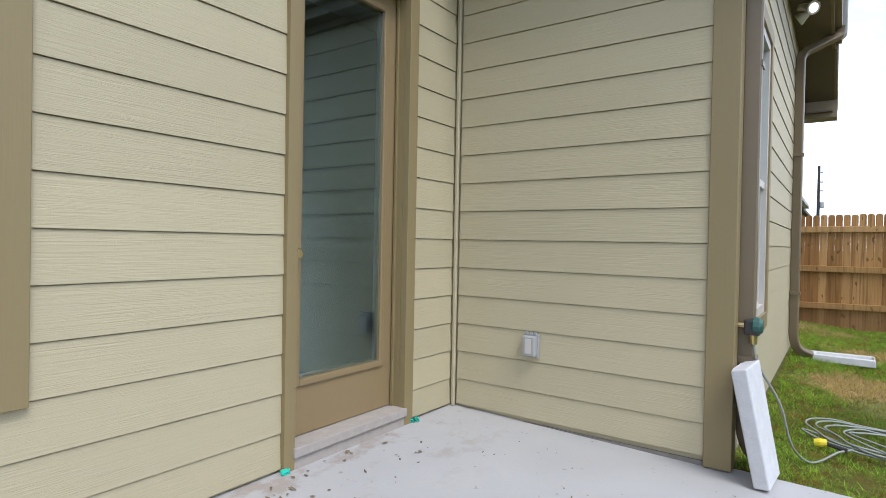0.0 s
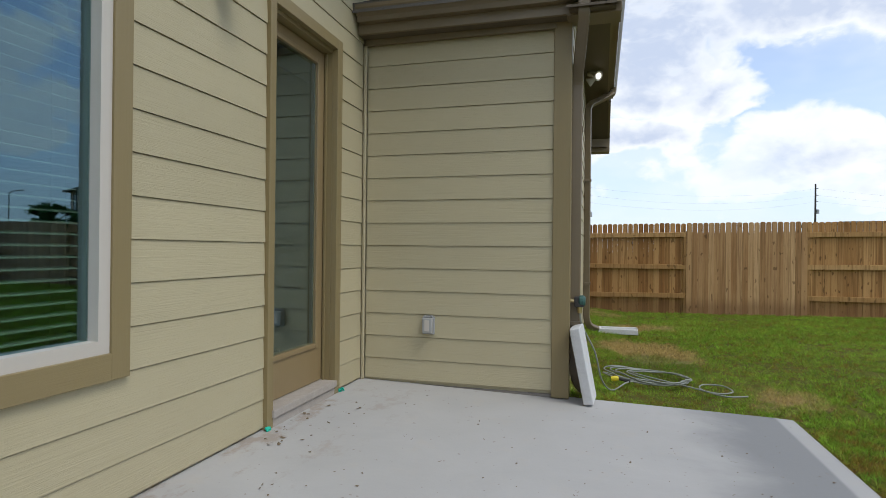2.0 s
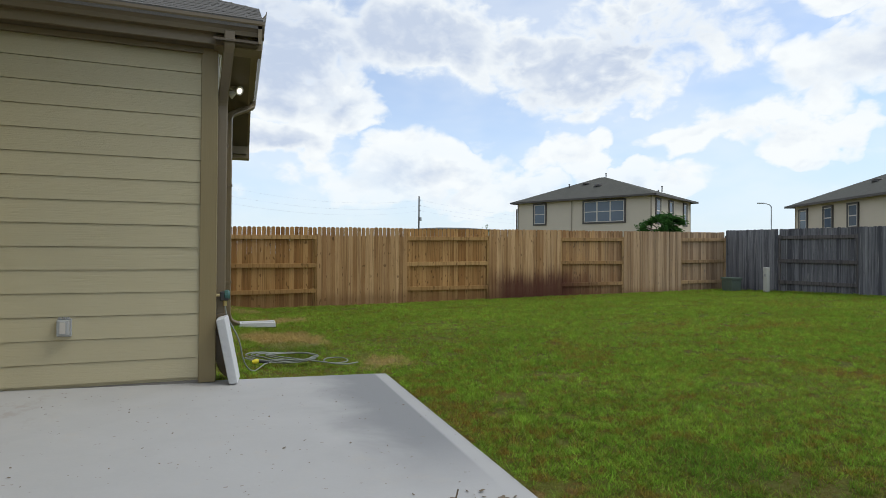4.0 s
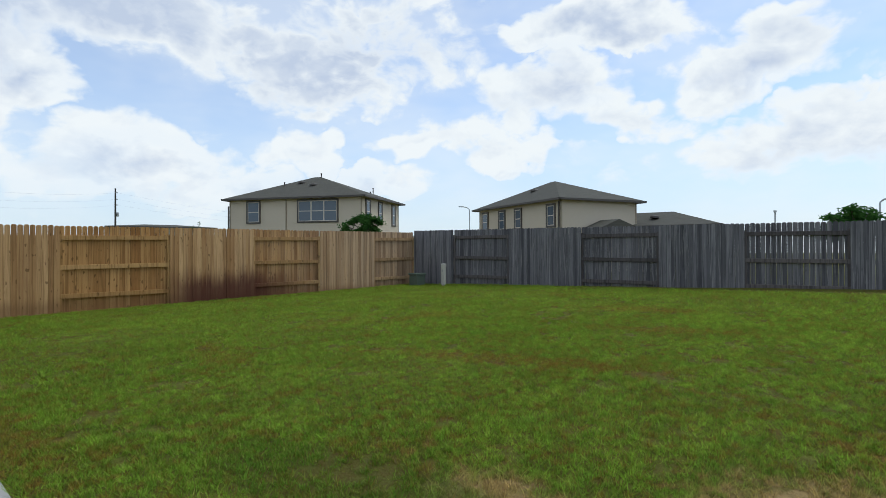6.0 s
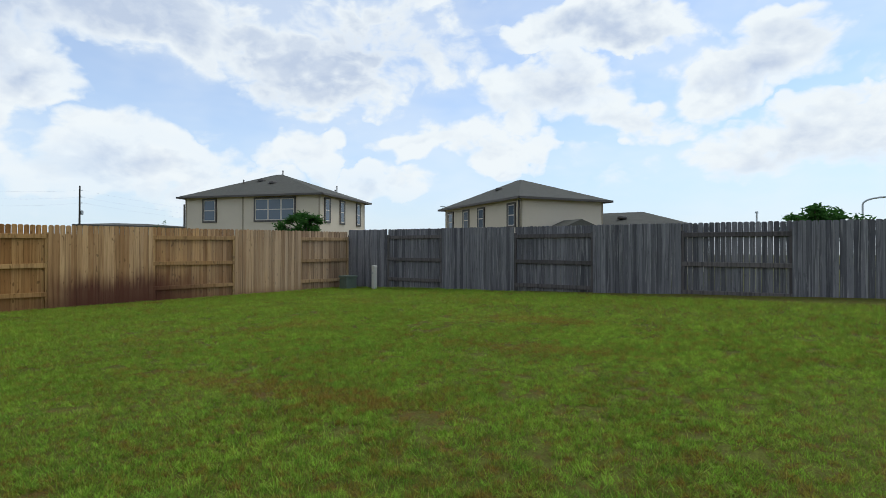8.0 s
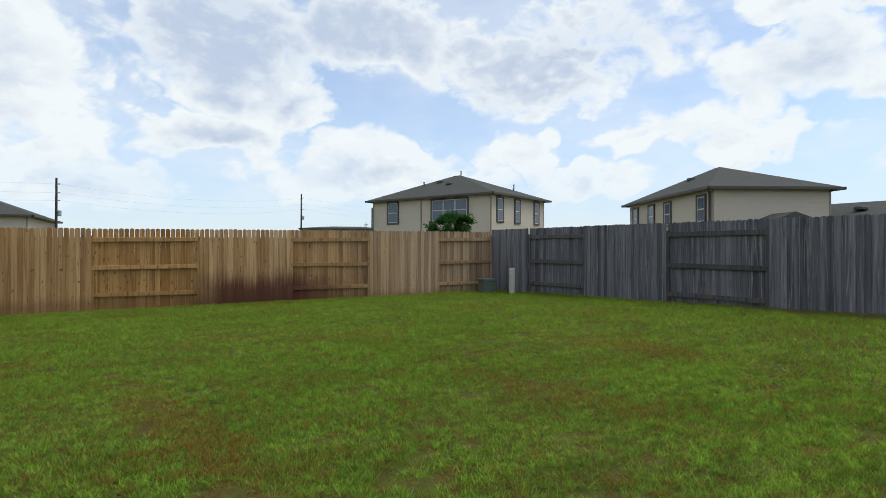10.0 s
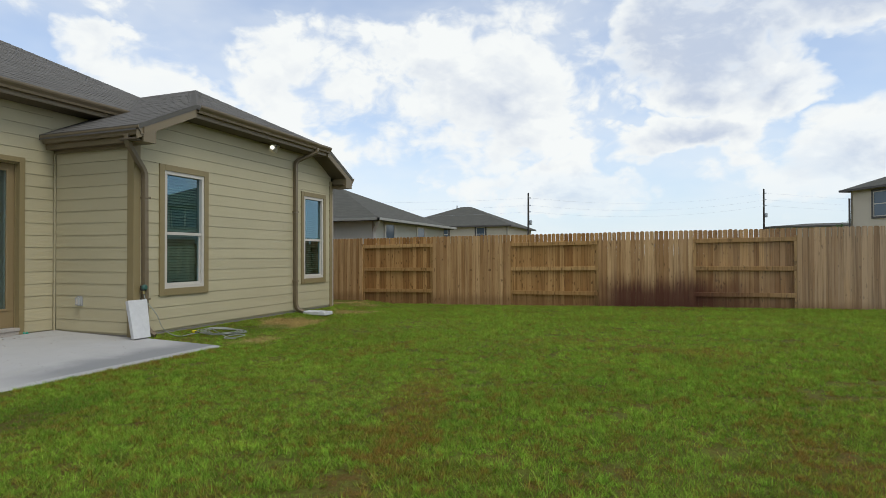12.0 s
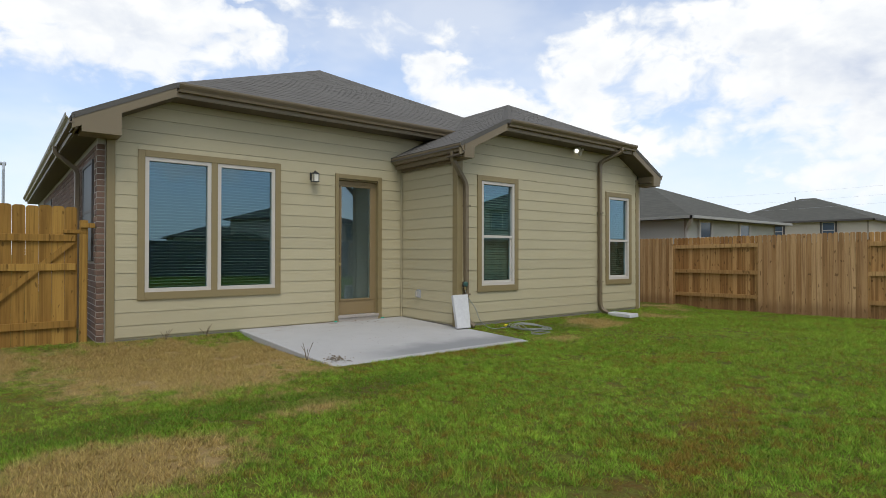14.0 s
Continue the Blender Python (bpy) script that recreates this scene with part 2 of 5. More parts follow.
GLASS = glass("window_glass", (0.47, 0.60, 0.55), 0.155, 0.8, (0.56, 0.80, 1.0))
DOORGLASS = glass("door_glass", (0.80, 0.88, 0.88), 0.13, 0.85, (0.78, 0.92, 1.0))


def lawn(name, blade):
    def build(k):
        p = k.position()
        sep = k.n("ShaderNodeSeparateXYZ")
        k.put(sep.inputs[0], p)
        warp = k.noise(p, 1.1, 3.0, 0.6)
        big = k.noise(p, 0.35, 3.0, 0.55, 0.6)
        mid = k.noise(k.scaled(p, (1.0, 1.6, 0.0)), 1.1, 4.0, 0.62, 0.8)
        fine = k.noise(p, 9.0, 4.0, 0.6)
        grain = k.noise(p, 70.0, 3.0, 0.7)
        green = k.mix(k.step(big, 0.35, 0.65), (0.212, 0.346, 0.044), (0.246, 0.384, 0.050))
        green = k.mix(k.step(mid, 0.42, 0.62), green, (0.176, 0.314, 0.042))
        lush = k.math("MULTIPLY", k.step(k.noise(p, 2.3, 3.0, 0.5), 0.56, 0.70), 0.5)
        green = k.mix(lush, green, (0.146, 0.298, 0.042))
        clump = k.noise(p, 13.0, 3.0, 0.65)
        green = k.mix(1.0, green, k.mix(k.step(clump, 0.36, 0.64), (0.68, 0.68, 0.68), (1.22, 1.20, 1.14)), "MULTIPLY")
        # worn and dry turf, in blotches between the sods
        dry = k.math("ADD", k.math("MULTIPLY", mid, 0.55), k.math("MULTIPLY", fine, 0.45))
        dry = k.step(dry, 0.475, 0.63)
        olive = k.mix(k.math("MULTIPLY", dry, 0.42), green, (0.260, 0.165, 0.034))
        seam = None
        for cx, cy, rx, ry, turn, amount in BROWN_SPOTS:
            e = k.math("MULTIPLY", k.ellipse(p, cx, cy, rx, ry, turn), amount)
            seam = e if seam is None else k.math("MAXIMUM", seam, e)
        seam = k.step(k.math("ADD", seam, k.math("MULTIPLY", k.math("SUBTRACT", k.math("ADD", k.math("MULTIPLY", warp, 0.4), k.math("MULTIPLY", fine, 0.6)), 0.5), 2.2)), 0.16, 0.62)
        olive = k.mix(k.math("MULTIPLY", seam, k.math("ADD", 0.16, k.math("MULTIPLY", k.step(k.noise(p, 15.0, 3.0, 0.7), 0.44, 0.58), 0.74))), olive, (0.265, 0.165, 0.042))
        fleck = k.step(k.noise(p, 9.0, 4.0, 0.72), 0.535, 0.605)
        olive = k.mix(k.math("MULTIPLY", fleck, 0.62), olive, (0.245, 0.150, 0.038))
        patch = None
        for cx, cy, rx, ry, turn, amount in DRY_SPOTS:
            e = k.math("MULTIPLY", k.ellipse(p, cx, cy, rx, ry, turn), amount)
            patch = e if patch is None else k.math("MAXIMUM", patch, e)
        patch = k.step(k.math("ADD", patch, k.math("MULTIPLY", k.math("SUBTRACT", k.math("ADD", k.math("MULTIPLY", warp, 0.6), k.math("MULTIPLY", fine, 0.4)), 0.5), 1.5)), 0.14, 0.46)
        straw = k.mix(fine, (0.33, 0.215, 0.085), (0.56, 0.420, 0.205))
        c = k.mix(k.math("MULTIPLY", patch, 0.9), olive, straw)
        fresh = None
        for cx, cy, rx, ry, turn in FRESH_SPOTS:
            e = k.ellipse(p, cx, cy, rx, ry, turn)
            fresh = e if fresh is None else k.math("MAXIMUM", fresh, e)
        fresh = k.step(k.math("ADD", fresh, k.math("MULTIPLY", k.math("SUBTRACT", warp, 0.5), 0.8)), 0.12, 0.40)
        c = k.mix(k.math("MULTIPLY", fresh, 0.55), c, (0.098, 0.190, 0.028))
        if blade:
            rnd = k.n("ShaderNodeNewGeometry").outputs["Random Per Island"]
            c = k.mix(k.math("MULTIPLY", k.step(rnd, 0.88, 0.98), 0.45), c, (0.42, 0.34, 0.12))
            c = k.mix(k.math("MULTIPLY", k.step(rnd, 0.16, 0.04), 0.7), c, (0.20, 0.105, 0.035))
            tone = k.n("ShaderNodeMath", operation="FRACT")
            k.put(tone.inputs[0], k.math("MULTIPLY", rnd, 37.0))
            c = k.mix(tone.outputs[0], k.mix(1.0, c, (0.70, 0.72, 0.70), "MULTIPLY"), k.mix(1.0, c, (1.55, 1.55, 1.35), "MULTIPLY"))
            b = k.n("ShaderNodeBsdfDiffuse")
            k.put(b.inputs[0], c)
            t = k.n("ShaderNodeBsdfTranslucent")
            k.put(t.inputs[0], c)
            m = k.n("ShaderNodeMixShader")
            m.inputs[0].default_value = 0.42
            k.put(m.inputs[1], b.outputs[0])
            k.put(m.inputs[2], t.outputs[0])
            return m.outputs[0]
        c = k.mix(k.math("ADD", 0.55, k.math("MULTIPLY", k.step(grain, 0.45, 0.65), 0.4)), c, k.mix(1.0, c, k.mix(patch, (0.30, 0.24, 0.22), (0.66, 0.60, 0.56)), "MULTIPLY"))
        c = k.mix(k.math("SUBTRACT", 0.45, k.math("MULTIPLY", patch, 0.45)), c, (0.130, 0.076, 0.016))
        h = k.math("ADD", grain, k.math("MULTIPLY", fine, 0.8))
        return surface(k, c, 0.9, h, 0.8, 0.03, 0.0, 0.15)
    return material(name, build)


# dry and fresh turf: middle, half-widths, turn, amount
DRY_SPOTS = ((-0.1, -1.45, 2.9, 1.9, 12, 0.9), (-0.2, -0.35, 2.2, 0.7, 0, 0.8), (-1.0, -3.0, 1.6, 0.8, 0, 0.7), (3.45, -2.4, 0.9, 0.95, 25, 0.9), (2.85, -1.05, 0.42, 0.6, -10, 0.6),
             (0.60, 5.6, 0.8, 1.0, 0, 0.95), (1.4, 3.6, 0.65, 0.6, 20, 0.45), (-0.3, 9.2, 1.4, 0.8, 0, 0.5),
             (0.6, 7.7, 1.0, 0.7, 0, 0.5))
BROWN_SPOTS = ((5.15, 0.75, 0.36, 2.8, 17, 0.85), (9.4, 1.3, 0.6, 2.4, 10, 0.75), (9.9, 5.8, 0.6, 1.4, 0, 0.6), (7.1, 3.8, 1.3, 0.6, 0, 0.6), (5.8, 4.4, 1.6, 0.5, 20, 0.6),
               (1.5, 1.6, 0.35, 1.8, 0, 0.7), (7.0, 9.4, 2.6, 0.4, 0, 0.7), (3.6, 3.4, 0.5, 1.8, -12, 0.6), (7.6, 0.2, 0.4, 1.8, 14, 0.65), (4.2, -2.6, 1.2, 0.9, 30, 0.6), (11.2, 4.0, 0.5, 2.2, 5, 0.6))
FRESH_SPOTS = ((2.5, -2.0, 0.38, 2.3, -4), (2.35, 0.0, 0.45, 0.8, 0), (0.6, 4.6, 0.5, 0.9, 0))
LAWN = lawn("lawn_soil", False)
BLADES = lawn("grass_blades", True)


def wood(name, tones, stain, weather, knotty=0.6, pale=None):
    """Vertical fence boards: tones dark to light, with knots and, on one stretch, a water stain from the ground up."""
    def build(k):
        p = k.position()
        rnd = k.n("ShaderNodeObjectInfo").outputs["Random"]
        shift = k.n("ShaderNodeCombineXYZ")
        k.put(shift.inputs[2], k.math("MULTIPLY", rnd, 17.0))
        q = k.vec("ADD", p, shift.outputs[0])
        g = k.noise(k.scaled(q, (48.0, 48.0, 1.5)), 1.0, 6.0, 0.68, 1.4)
        streak = k.noise(k.scaled(q, (22.0, 22.0, 0.55)), 1.0, 3.0, 0.6, 0.6)
        knots = k.step(k.noise(k.scaled(q, (21.0, 21.0, 9.0)), 1.0, 0.0, 0.4), 0.75, 0.79)
        blot = k.noise(k.scaled(q, (3.0, 3.0, 0.9)), 1.0, 4.0, 0.6)
        c = k.mix(k.step(rnd, 0.02, 0.98), tones[0], tones[2])
        c = k.mix(k.math("MULTIPLY", k.step(blot, 0.38, 0.66), 0.5), c, tones[1])
        c = k.mix(k.math("MULTIPLY", k.step(streak, 0.46, 0.66), 0.62), c, tuple(v * 0.62 for v in tones[0]))
        c = k.mix(k.math("MULTIPLY", k.step(g, 0.48, 0.72), 0.50), c, tuple(v * 0.5 for v in tones[0]))
        c = k.mix(k.math("MULTIPLY", knots, knotty), c, tuple(v * 0.28 for v in tones[0]))
        sep = k.n("ShaderNodeSeparateXYZ")
        k.put(sep.inputs[0], p)
        if pale:
            worn = k.step(k.noise(k.scaled(q, (30.0, 30.0, 0.8)), 1.0, 4.0, 0.65, 0.8), 0.53, 0.66)
            c = k.mix(k.math("MULTIPLY", worn, 0.6), c, pale)
        if weather:
            grey = k.step(k.math("ADD", k.math("MULTIPLY", sep.outputs[0], 0.055), k.math("MULTIPLY", blot, 0.35)), 0.45, 0.90)
            c = k.mix(k.math("MULTIPLY", grey, 0.62), c, k.mix(k.math("ADD", k.math("MULTIPLY", rnd, 0.6), k.math("MULTIPLY", k.step(streak, 0.62, 0.40), 0.4)), tuple(v * 0.5 for v in weather), tuple(v * 1.35 for v in weather)))
        if stain:
            rough = k.noise(k.scaled(p, (2.2, 2.2, 0.8)), 1.0, 3.0, 0.6)
            low = k.step(k.math("ADD", sep.outputs[2], k.math("MULTIPLY", rough, -0.25)), 0.14, -0.10)
            c = k.mix(k.math("MULTIPLY", low, 0.5), c, (0.16, 0.08, 0.035))
            along = k.math("MULTIPLY", k.step(sep.outputs[0], 5.1, 6.1), k.step(sep.outputs[0], 9.6, 7.3))
            drip = k.noise(k.scaled(q, (16.0, 16.0, 0.6)), 1.0, 3.0, 0.6)
            height = k.math("SUBTRACT", k.math("ADD", 0.06, k.math("MULTIPLY", k.math("ADD", rough, drip), 0.52)), sep.outputs[2])
            wet = k.math("MULTIPLY", along, k.step(height, -0.22, 0.28))
            c = k.mix(k.math("MULTIPLY", wet, 0.90), c, (0.072, 0.020, 0.013))
        return surface(k, c, 0.82, g, 0.5, 0.004, 0.0, 0.25)
    return material(name, build)


CEDAR = wood("cedar_boards", ((0.27, 0.124, 0.036), (0.44, 0.235, 0.078), (0.53, 0.305, 0.115)), True, (0.33, 0.265, 0.20))
CEDAR_FACE = wood("cedar_boards_weathered_face", ((0.335, 0.176, 0.068), (0.51, 0.305, 0.130), (0.59, 0.375, 0.180)), True, (0.33, 0.265, 0.20))
CEDAR_RAIL = wood("cedar_rails", ((0.36, 0.195, 0.066), (0.46, 0.270, 0.100), (0.50, 0.300, 0.118)), True, (0.27, 0.20, 0.13))
GREYWOOD = wood("weathered_boards", ((0.078, 0.076, 0.084), (0.142, 0.138, 0.150), (0.210, 0.203, 0.212)), False, None, 0.25, (0.34, 0.325, 0.32))
GREYRAIL = wood("weathered_rails", ((0.075, 0.066, 0.064), (0.130, 0.114, 0.110), (0.165, 0.145, 0.138)), False, None, 0.2)
PINE = wood("new_pine_boards", ((0.25, 0.128, 0.026), (0.36, 0.200, 0.044), (0.40, 0.225, 0.050)), False, None)


def shingle_mat(name, a, b, rows=False):
    def build(k):
        p = k.position()
        rnd = k.n("ShaderNodeNewGeometry").outputs["Random Per Island"]
        speck = k.noise(p, 90.0, 2.0, 0.7)
        blot = k.noise(p, 1.2, 4.0, 0.6)
        c = k.mix(k.math("ADD", k.math("MULTIPLY", rnd, 0.6), k.math("MULTIPLY", blot, 0.4)), a, b)
        c = k.mix(k.math("MULTIPLY", k.step(speck, 0.4, 0.7), 0.4), c, tuple(v * 0.55 for v in a))
        if rows:
            # far off: courses of tabs too small to build
            sep = k.n("ShaderNodeSeparateXYZ")
            k.put(sep.inputs[0], p)
            cut = k.n("ShaderNodeMath", operation="FRACT")
            k.put(cut.inputs[0], k.math("DIVIDE", sep.outputs[2], 0.066))
            c = k.mix(k.math("MULTIPLY", k.step(cut.outputs[0], 0.28, 0.05), 0.35), c, tuple(v * 0.6 for v in a))
            tabs = k.noise(k.scaled(p, (4.0, 4.0, 15.0)), 1.0, 2.0, 0.6)
            c = k.mix(k.math("MULTIPLY", k.step(tabs, 0.45, 0.65), 0.25), c, tuple(v * 1.25 for v in b))
        return surface(k, c, 0.95, speck, 0.5, 0.006, 0.0, 0.2)
    return material(name, build)


SHINGLE = shingle_mat("roof_shingles", (0.112, 0.104, 0.093), (0.145, 0.135, 0.121))
FARROOF = shingle_mat("neighbour_shingles", (0.082, 0.080, 0.068), (0.108, 0.104, 0.088), True)


def concrete_mat():
    def build(k):
        p = k.position()
        sep = k.n("ShaderNodeSeparateXYZ")
        k.put(sep.inputs[0], p)
        blot = k.noise(p, 1.6, 5.0, 0.6, 0.4)
        fine = k.noise(p, 40.0, 4.0, 0.7)
        pale = k.mix(blot, (0.35, 0.338, 0.325), (0.455, 0.442, 0.425))
        pale = k.mix(k.math("MULTIPLY", k.step(k.noise(p, 5.0, 5.0, 0.65), 0.56, 0.75), 0.35), pale, (0.44, 0.39, 0.33))
        # a damp band along the open side, inside a paler trowelled rim
        edge = k.math("ADD", sep.outputs[0], k.math("MULTIPLY", k.math("SUBTRACT", k.noise(p, 1.4, 4.0, 0.6, 0.5), 0.5), 0.9))
        far = k.step(sep.outputs[1], 0.2, 1.2)
        damp = k.math("MULTIPLY", k.step(edge, 0.42, 1.05), far)
        rim = k.step(sep.outputs[0], 1.20, 1.23)
        damp = k.math("MULTIPLY", damp, k.math("SUBTRACT", 1.0, k.math("MULTIPLY", rim, 0.8)))
        c = k.mix(k.math("MULTIPLY", damp, 0.92), pale, (0.215, 0.215, 0.215))
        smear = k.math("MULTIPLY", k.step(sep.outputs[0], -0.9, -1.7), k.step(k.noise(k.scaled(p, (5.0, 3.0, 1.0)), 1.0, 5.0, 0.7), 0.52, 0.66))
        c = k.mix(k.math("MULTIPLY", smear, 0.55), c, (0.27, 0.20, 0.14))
        specks = k.step(k.noise(p, 26.0, 2.0, 0.5), 0.715, 0.75)
        c = k.mix(k.math("MULTIPLY", specks, 0.6), c, (0.22, 0.18, 0.14))
        side = k.step(sep.outputs[2], -0.085, -0.12)
        c = k.mix(k.math("MULTIPLY", side, 0.5), c, (0.30, 0.27, 0.23))
        return surface(k, c, 0.8, k.math("ADD", fine, blot), 0.25, 0.004, 0.0, 0.3)
    return material("patio_concrete", build)


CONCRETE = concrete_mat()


def brick_mat(name, joined):
    def build(k):
        p = k.position()
        rnd = k.n("ShaderNodeNewGeometry").outputs["Random Per Island"] if joined else k.n("ShaderNodeObjectInfo").outputs["Random"]
        n = k.noise(p, 30.0, 4.0, 0.6)
        c = k.mix(rnd, (0.115, 0.062, 0.040), (0.215, 0.125, 0.082))
        c = k.mix(k.math("MULTIPLY", n, 0.4), c, (0.09, 0.07, 0.06))
        return surface(k, c, 0.85, n, 0.4, 0.004)
    return material(name, build)


BRICK = brick_mat("brick", False)
BRICK_REST = brick_mat("brick_rest", True)
MORTAR = plain("mortar", (0.40, 0.36, 0.31), 0.9, 0.0, 0.15, 20.0)


def leaf_mat(name, a, b):
    def build(k):
        rnd = k.n("ShaderNodeNewGeometry").outputs["Random Per Island"]
        c = k.mix(rnd, a, b)
        d = k.n("ShaderNodeBsdfDiffuse")
        k.put(d.inputs[0], c)
        t = k.n("ShaderNodeBsdfTranslucent")
        k.put(t.inputs[0], c)
        m = k.n("ShaderNodeMixShader")
        m.inputs[0].default_value = 0.3
        k.put(m.inputs[1], d.outputs[0])
        k.put(m.inputs[2], t.outputs[0])
        return m.outputs[0]
    return material(name, build)


LEAVES = leaf_mat("leaves", (0.025, 0.075, 0.018), (0.060, 0.140, 0.030))
BARK = plain("bark", (0.10, 0.08, 0.06), 0.9, 0.0, 0.3, 20.0)


# ---- building helpers ----
def part(name, bm, mat, parent=None, label=""):
    me = bpy.data.meshes.new(name)
    bm.normal_update()
    bm.to_mesh(me)
    bm.free()
    me.materials.append(mat)
    ob = new(name, me)
    if parent is not None:
        ob.parent = parent
    if label:
        ob["label"] = label
    return ob


def thing(name, label, category, group="", kind="", at=(0, 0, 0)):
    ob = new(name)
    ob.location = at
    ob.empty_display_size = 0.1
    return tagged(ob, label, category, group, kind)


def solid(name, bm, mat, label, category, group="", kind=""):
    return tagged(part(name, bm, mat), label, category, group, kind)


def box(bm, x0, x1, y0, y1, z0, z1, m=None):
    pts = [Vector((x, y, z)) for x in (x0, x1) for y in (y0, y1) for z in (z0, z1)]
    v = [bm.verts.new(m @ p if m else p) for p in pts]
    for f in ((0, 1, 3, 2), (4, 6, 7, 5), (0, 4, 5, 1), (2, 3, 7, 6), (0, 2, 6, 4), (1, 5, 7, 3)):
        bm.faces.new([v[i] for i in f])
    return v


def boxes(*rows):
    bm = bmesh.new()
    for r in rows:
        box(bm, *r)
    return bm


def rounded(bm, amount=0.004, seg=2):
    bmesh.ops.bevel(bm, geom=list(bm.edges), offset=amount, segments=seg, affect="EDGES", profile=0.5)
    return bm


def prism(bm, poly, axis, a, b):
    """A polygon of two coordinates, drawn out along the third axis from a to b."""
    def at(u, v, w):
        return {"x": (w, u, v), "y": (u, w, v), "z": (u, v, w)}[axis]
    lo = [bm.verts.new(at(u, v, a)) for u, v in poly]
    hi = [bm.verts.new(at(u, v, b)) for u, v in poly]
    n = len(poly)
    faces = [bm.faces.new(lo), bm.faces.new(hi[::-1])]
    faces += [bm.faces.new((lo[i], hi[i], hi[(i + 1) % n], lo[(i + 1) % n])) for i in range(n)]
    bmesh.ops.recalc_face_normals(bm, faces=faces)
    return bm


def tube(bm, pts, r, n=8, flat=None):
    """A round bar along points; flat: half-sizes of a rectangular one."""
    pts = [Vector(p) for p in pts]
    rings, side = [], None
    for i, p in enumerate(pts):
        d = (pts[min(i + 1, len(pts) - 1)] - pts[max(i - 1, 0)]).normalized()
        if side is None:
            side = d.cross(Vector((0, 0, 1)) if abs(d.z) < 0.9 else Vector((0, 1, 0))).normalized()
        side = (side - d * side.dot(d)).normalized()
        other = d.cross(side)
        if flat:
            ring = [side * a * flat[0] + other * b * flat[1] for a, b in ((-1, -0.8), (-0.8, -1), (0.8, -1), (1, -0.8), (1, 0.8), (0.8, 1), (-0.8, 1), (-1, 0.8))]
        else:
            ring = [(side * math.cos(2 * math.pi * j / n) + other * math.sin(2 * math.pi * j / n)) * r for j in range(n)]
        rings.append([bm.verts.new(p + o) for o in ring])
    for a, b in zip(rings, rings[1:]):
        for j in range(len(a)):
            bm.faces.new((a[j], a[(j + 1) % len(a)], b[(j + 1) % len(a)], b[j]))
    bm.faces.new(rings[0][::-1])
    bm.faces.new(rings[-1])
    return bm


def lathe(bm, rows, n=16, at=(0, 0, 0), m=None):
    """Rings of (radius, height) turned round an upright axis."""
    rings = []
    for r, z in rows:
        ring = []
        for j in range(n):
            p = Vector((r * math.cos(2 * math.pi * j / n), r * math.sin(2 * math.pi * j / n), z))
            ring.append(bm.verts.new((m @ p if m else p) + Vector(at)))
        rings.append(ring)
    for a, b in zip(rings, rings[1:]):
        for j in range(n):
            bm.faces.new((a[j], a[(j + 1) % n], b[(j + 1) % n], b[j]))
    bm.faces.new(rings[0][::-1])
    bm.faces.new(rings[-1])
    return bm


# ---- the ground ----
def make_ground():
    xs = sorted(set([-600, -200, -80, -40] + [round(-24 + 0.75 * i, 2) for i in range(96)] + [round(-2.5 + 0.175 * i, 3) for i in range(26)] + [60, 100, 200, 600]))
    ys = sorted(set([-600, -200, -80, -40, -0.04, 0.01, 2.89, 2.91, 3.03] + [round(-20 + 0.75 * i, 2) for i in range(96)] + [70, 120, 250, 600]))
    bm = bmesh.new()
    grid = [[bm.verts.new((x, y, ground_z(x, y) + 0.02 * (noise.noise((x * 0.5, y * 0.5, 3.0))))) for y in ys] for x in xs]
    for i in range(len(xs) - 1):
        for j in range(len(ys) - 1):
            bm.faces.new((grid[i][j], grid[i + 1][j], grid[i + 1][j + 1], grid[i][j + 1]))
    for f in bm.faces:
        f.smooth = True
    return solid("ground", bm, LAWN, "patchy green and straw coloured lawn", "lawn", kind="structure")


make_ground()

# ---- the house ----
XR, XB, YB = -1.76, -0.15, 2.94        # rear wall face, wing's garden face, wing's patio face
YS, YN = -1.80, 8.11                   # ends of the house
LAP = 0.178
EAVE, HIP_R, HIP_B = 2.90, 3.50, 3.42  # heights of the low eaves and of the clipped gables' gutters
XRE, XBE = -1.40, 0.20                 # roof edges over the rear wall and over the wing
YSE, YNE, YBE = -2.22, 8.44, 2.70      # eaves
PITCH = 0.5
SOFF = 0.16                            # depth of the eaves' boxing
W1 = (-1.43, 0.605, 0.518, 2.59)
DOOR = (1.573, 2.497, 0.0, 2.53)
W2 = (3.37, 4.34, 0.52, 2.49)
W3 = (6.93, 7.84, 0.53, 2.45)


def under_roof(y, y0, y1, hip):
    """Height of the roof's underside over a gable wall."""
    return min(EAVE + PITCH * (y - y0), EAVE + PITCH * (y1 - y), hip) - SOFF


def gable(y0, y1, ye0, ye1, hip, base):
    top = hip - SOFF
    a, b = ye0 + (hip - EAVE) / PITCH, ye1 - (hip - EAVE) / PITCH
    pts = [(y0, base), (y1, base), (y1, under_roof(y1, ye0, ye1, hip))]
    if b < y1:
        pts.append((b, top))
    if a > y0:
        pts.append((a, top))
    return pts + [(y0, under_roof(y0, ye0, ye1, hip))]


def wall_with_holes(bm, x0, x1, y0, y1, z0, z1, holes):
    """Wall along y from z0 to z1, split round its openings."""
    cuts = sorted(holes)
    at = y0
    for a, b, lo, hi in cuts:
        box(bm, x0, x1, at, a, z0, z1)
        if lo > z0:
            box(bm, x0, x1, a, b, z0, lo)
        box(bm, x0, x1, a, b, hi, z1)
        at = b
    box(bm, x0, x1, at, y1, z0, z1)


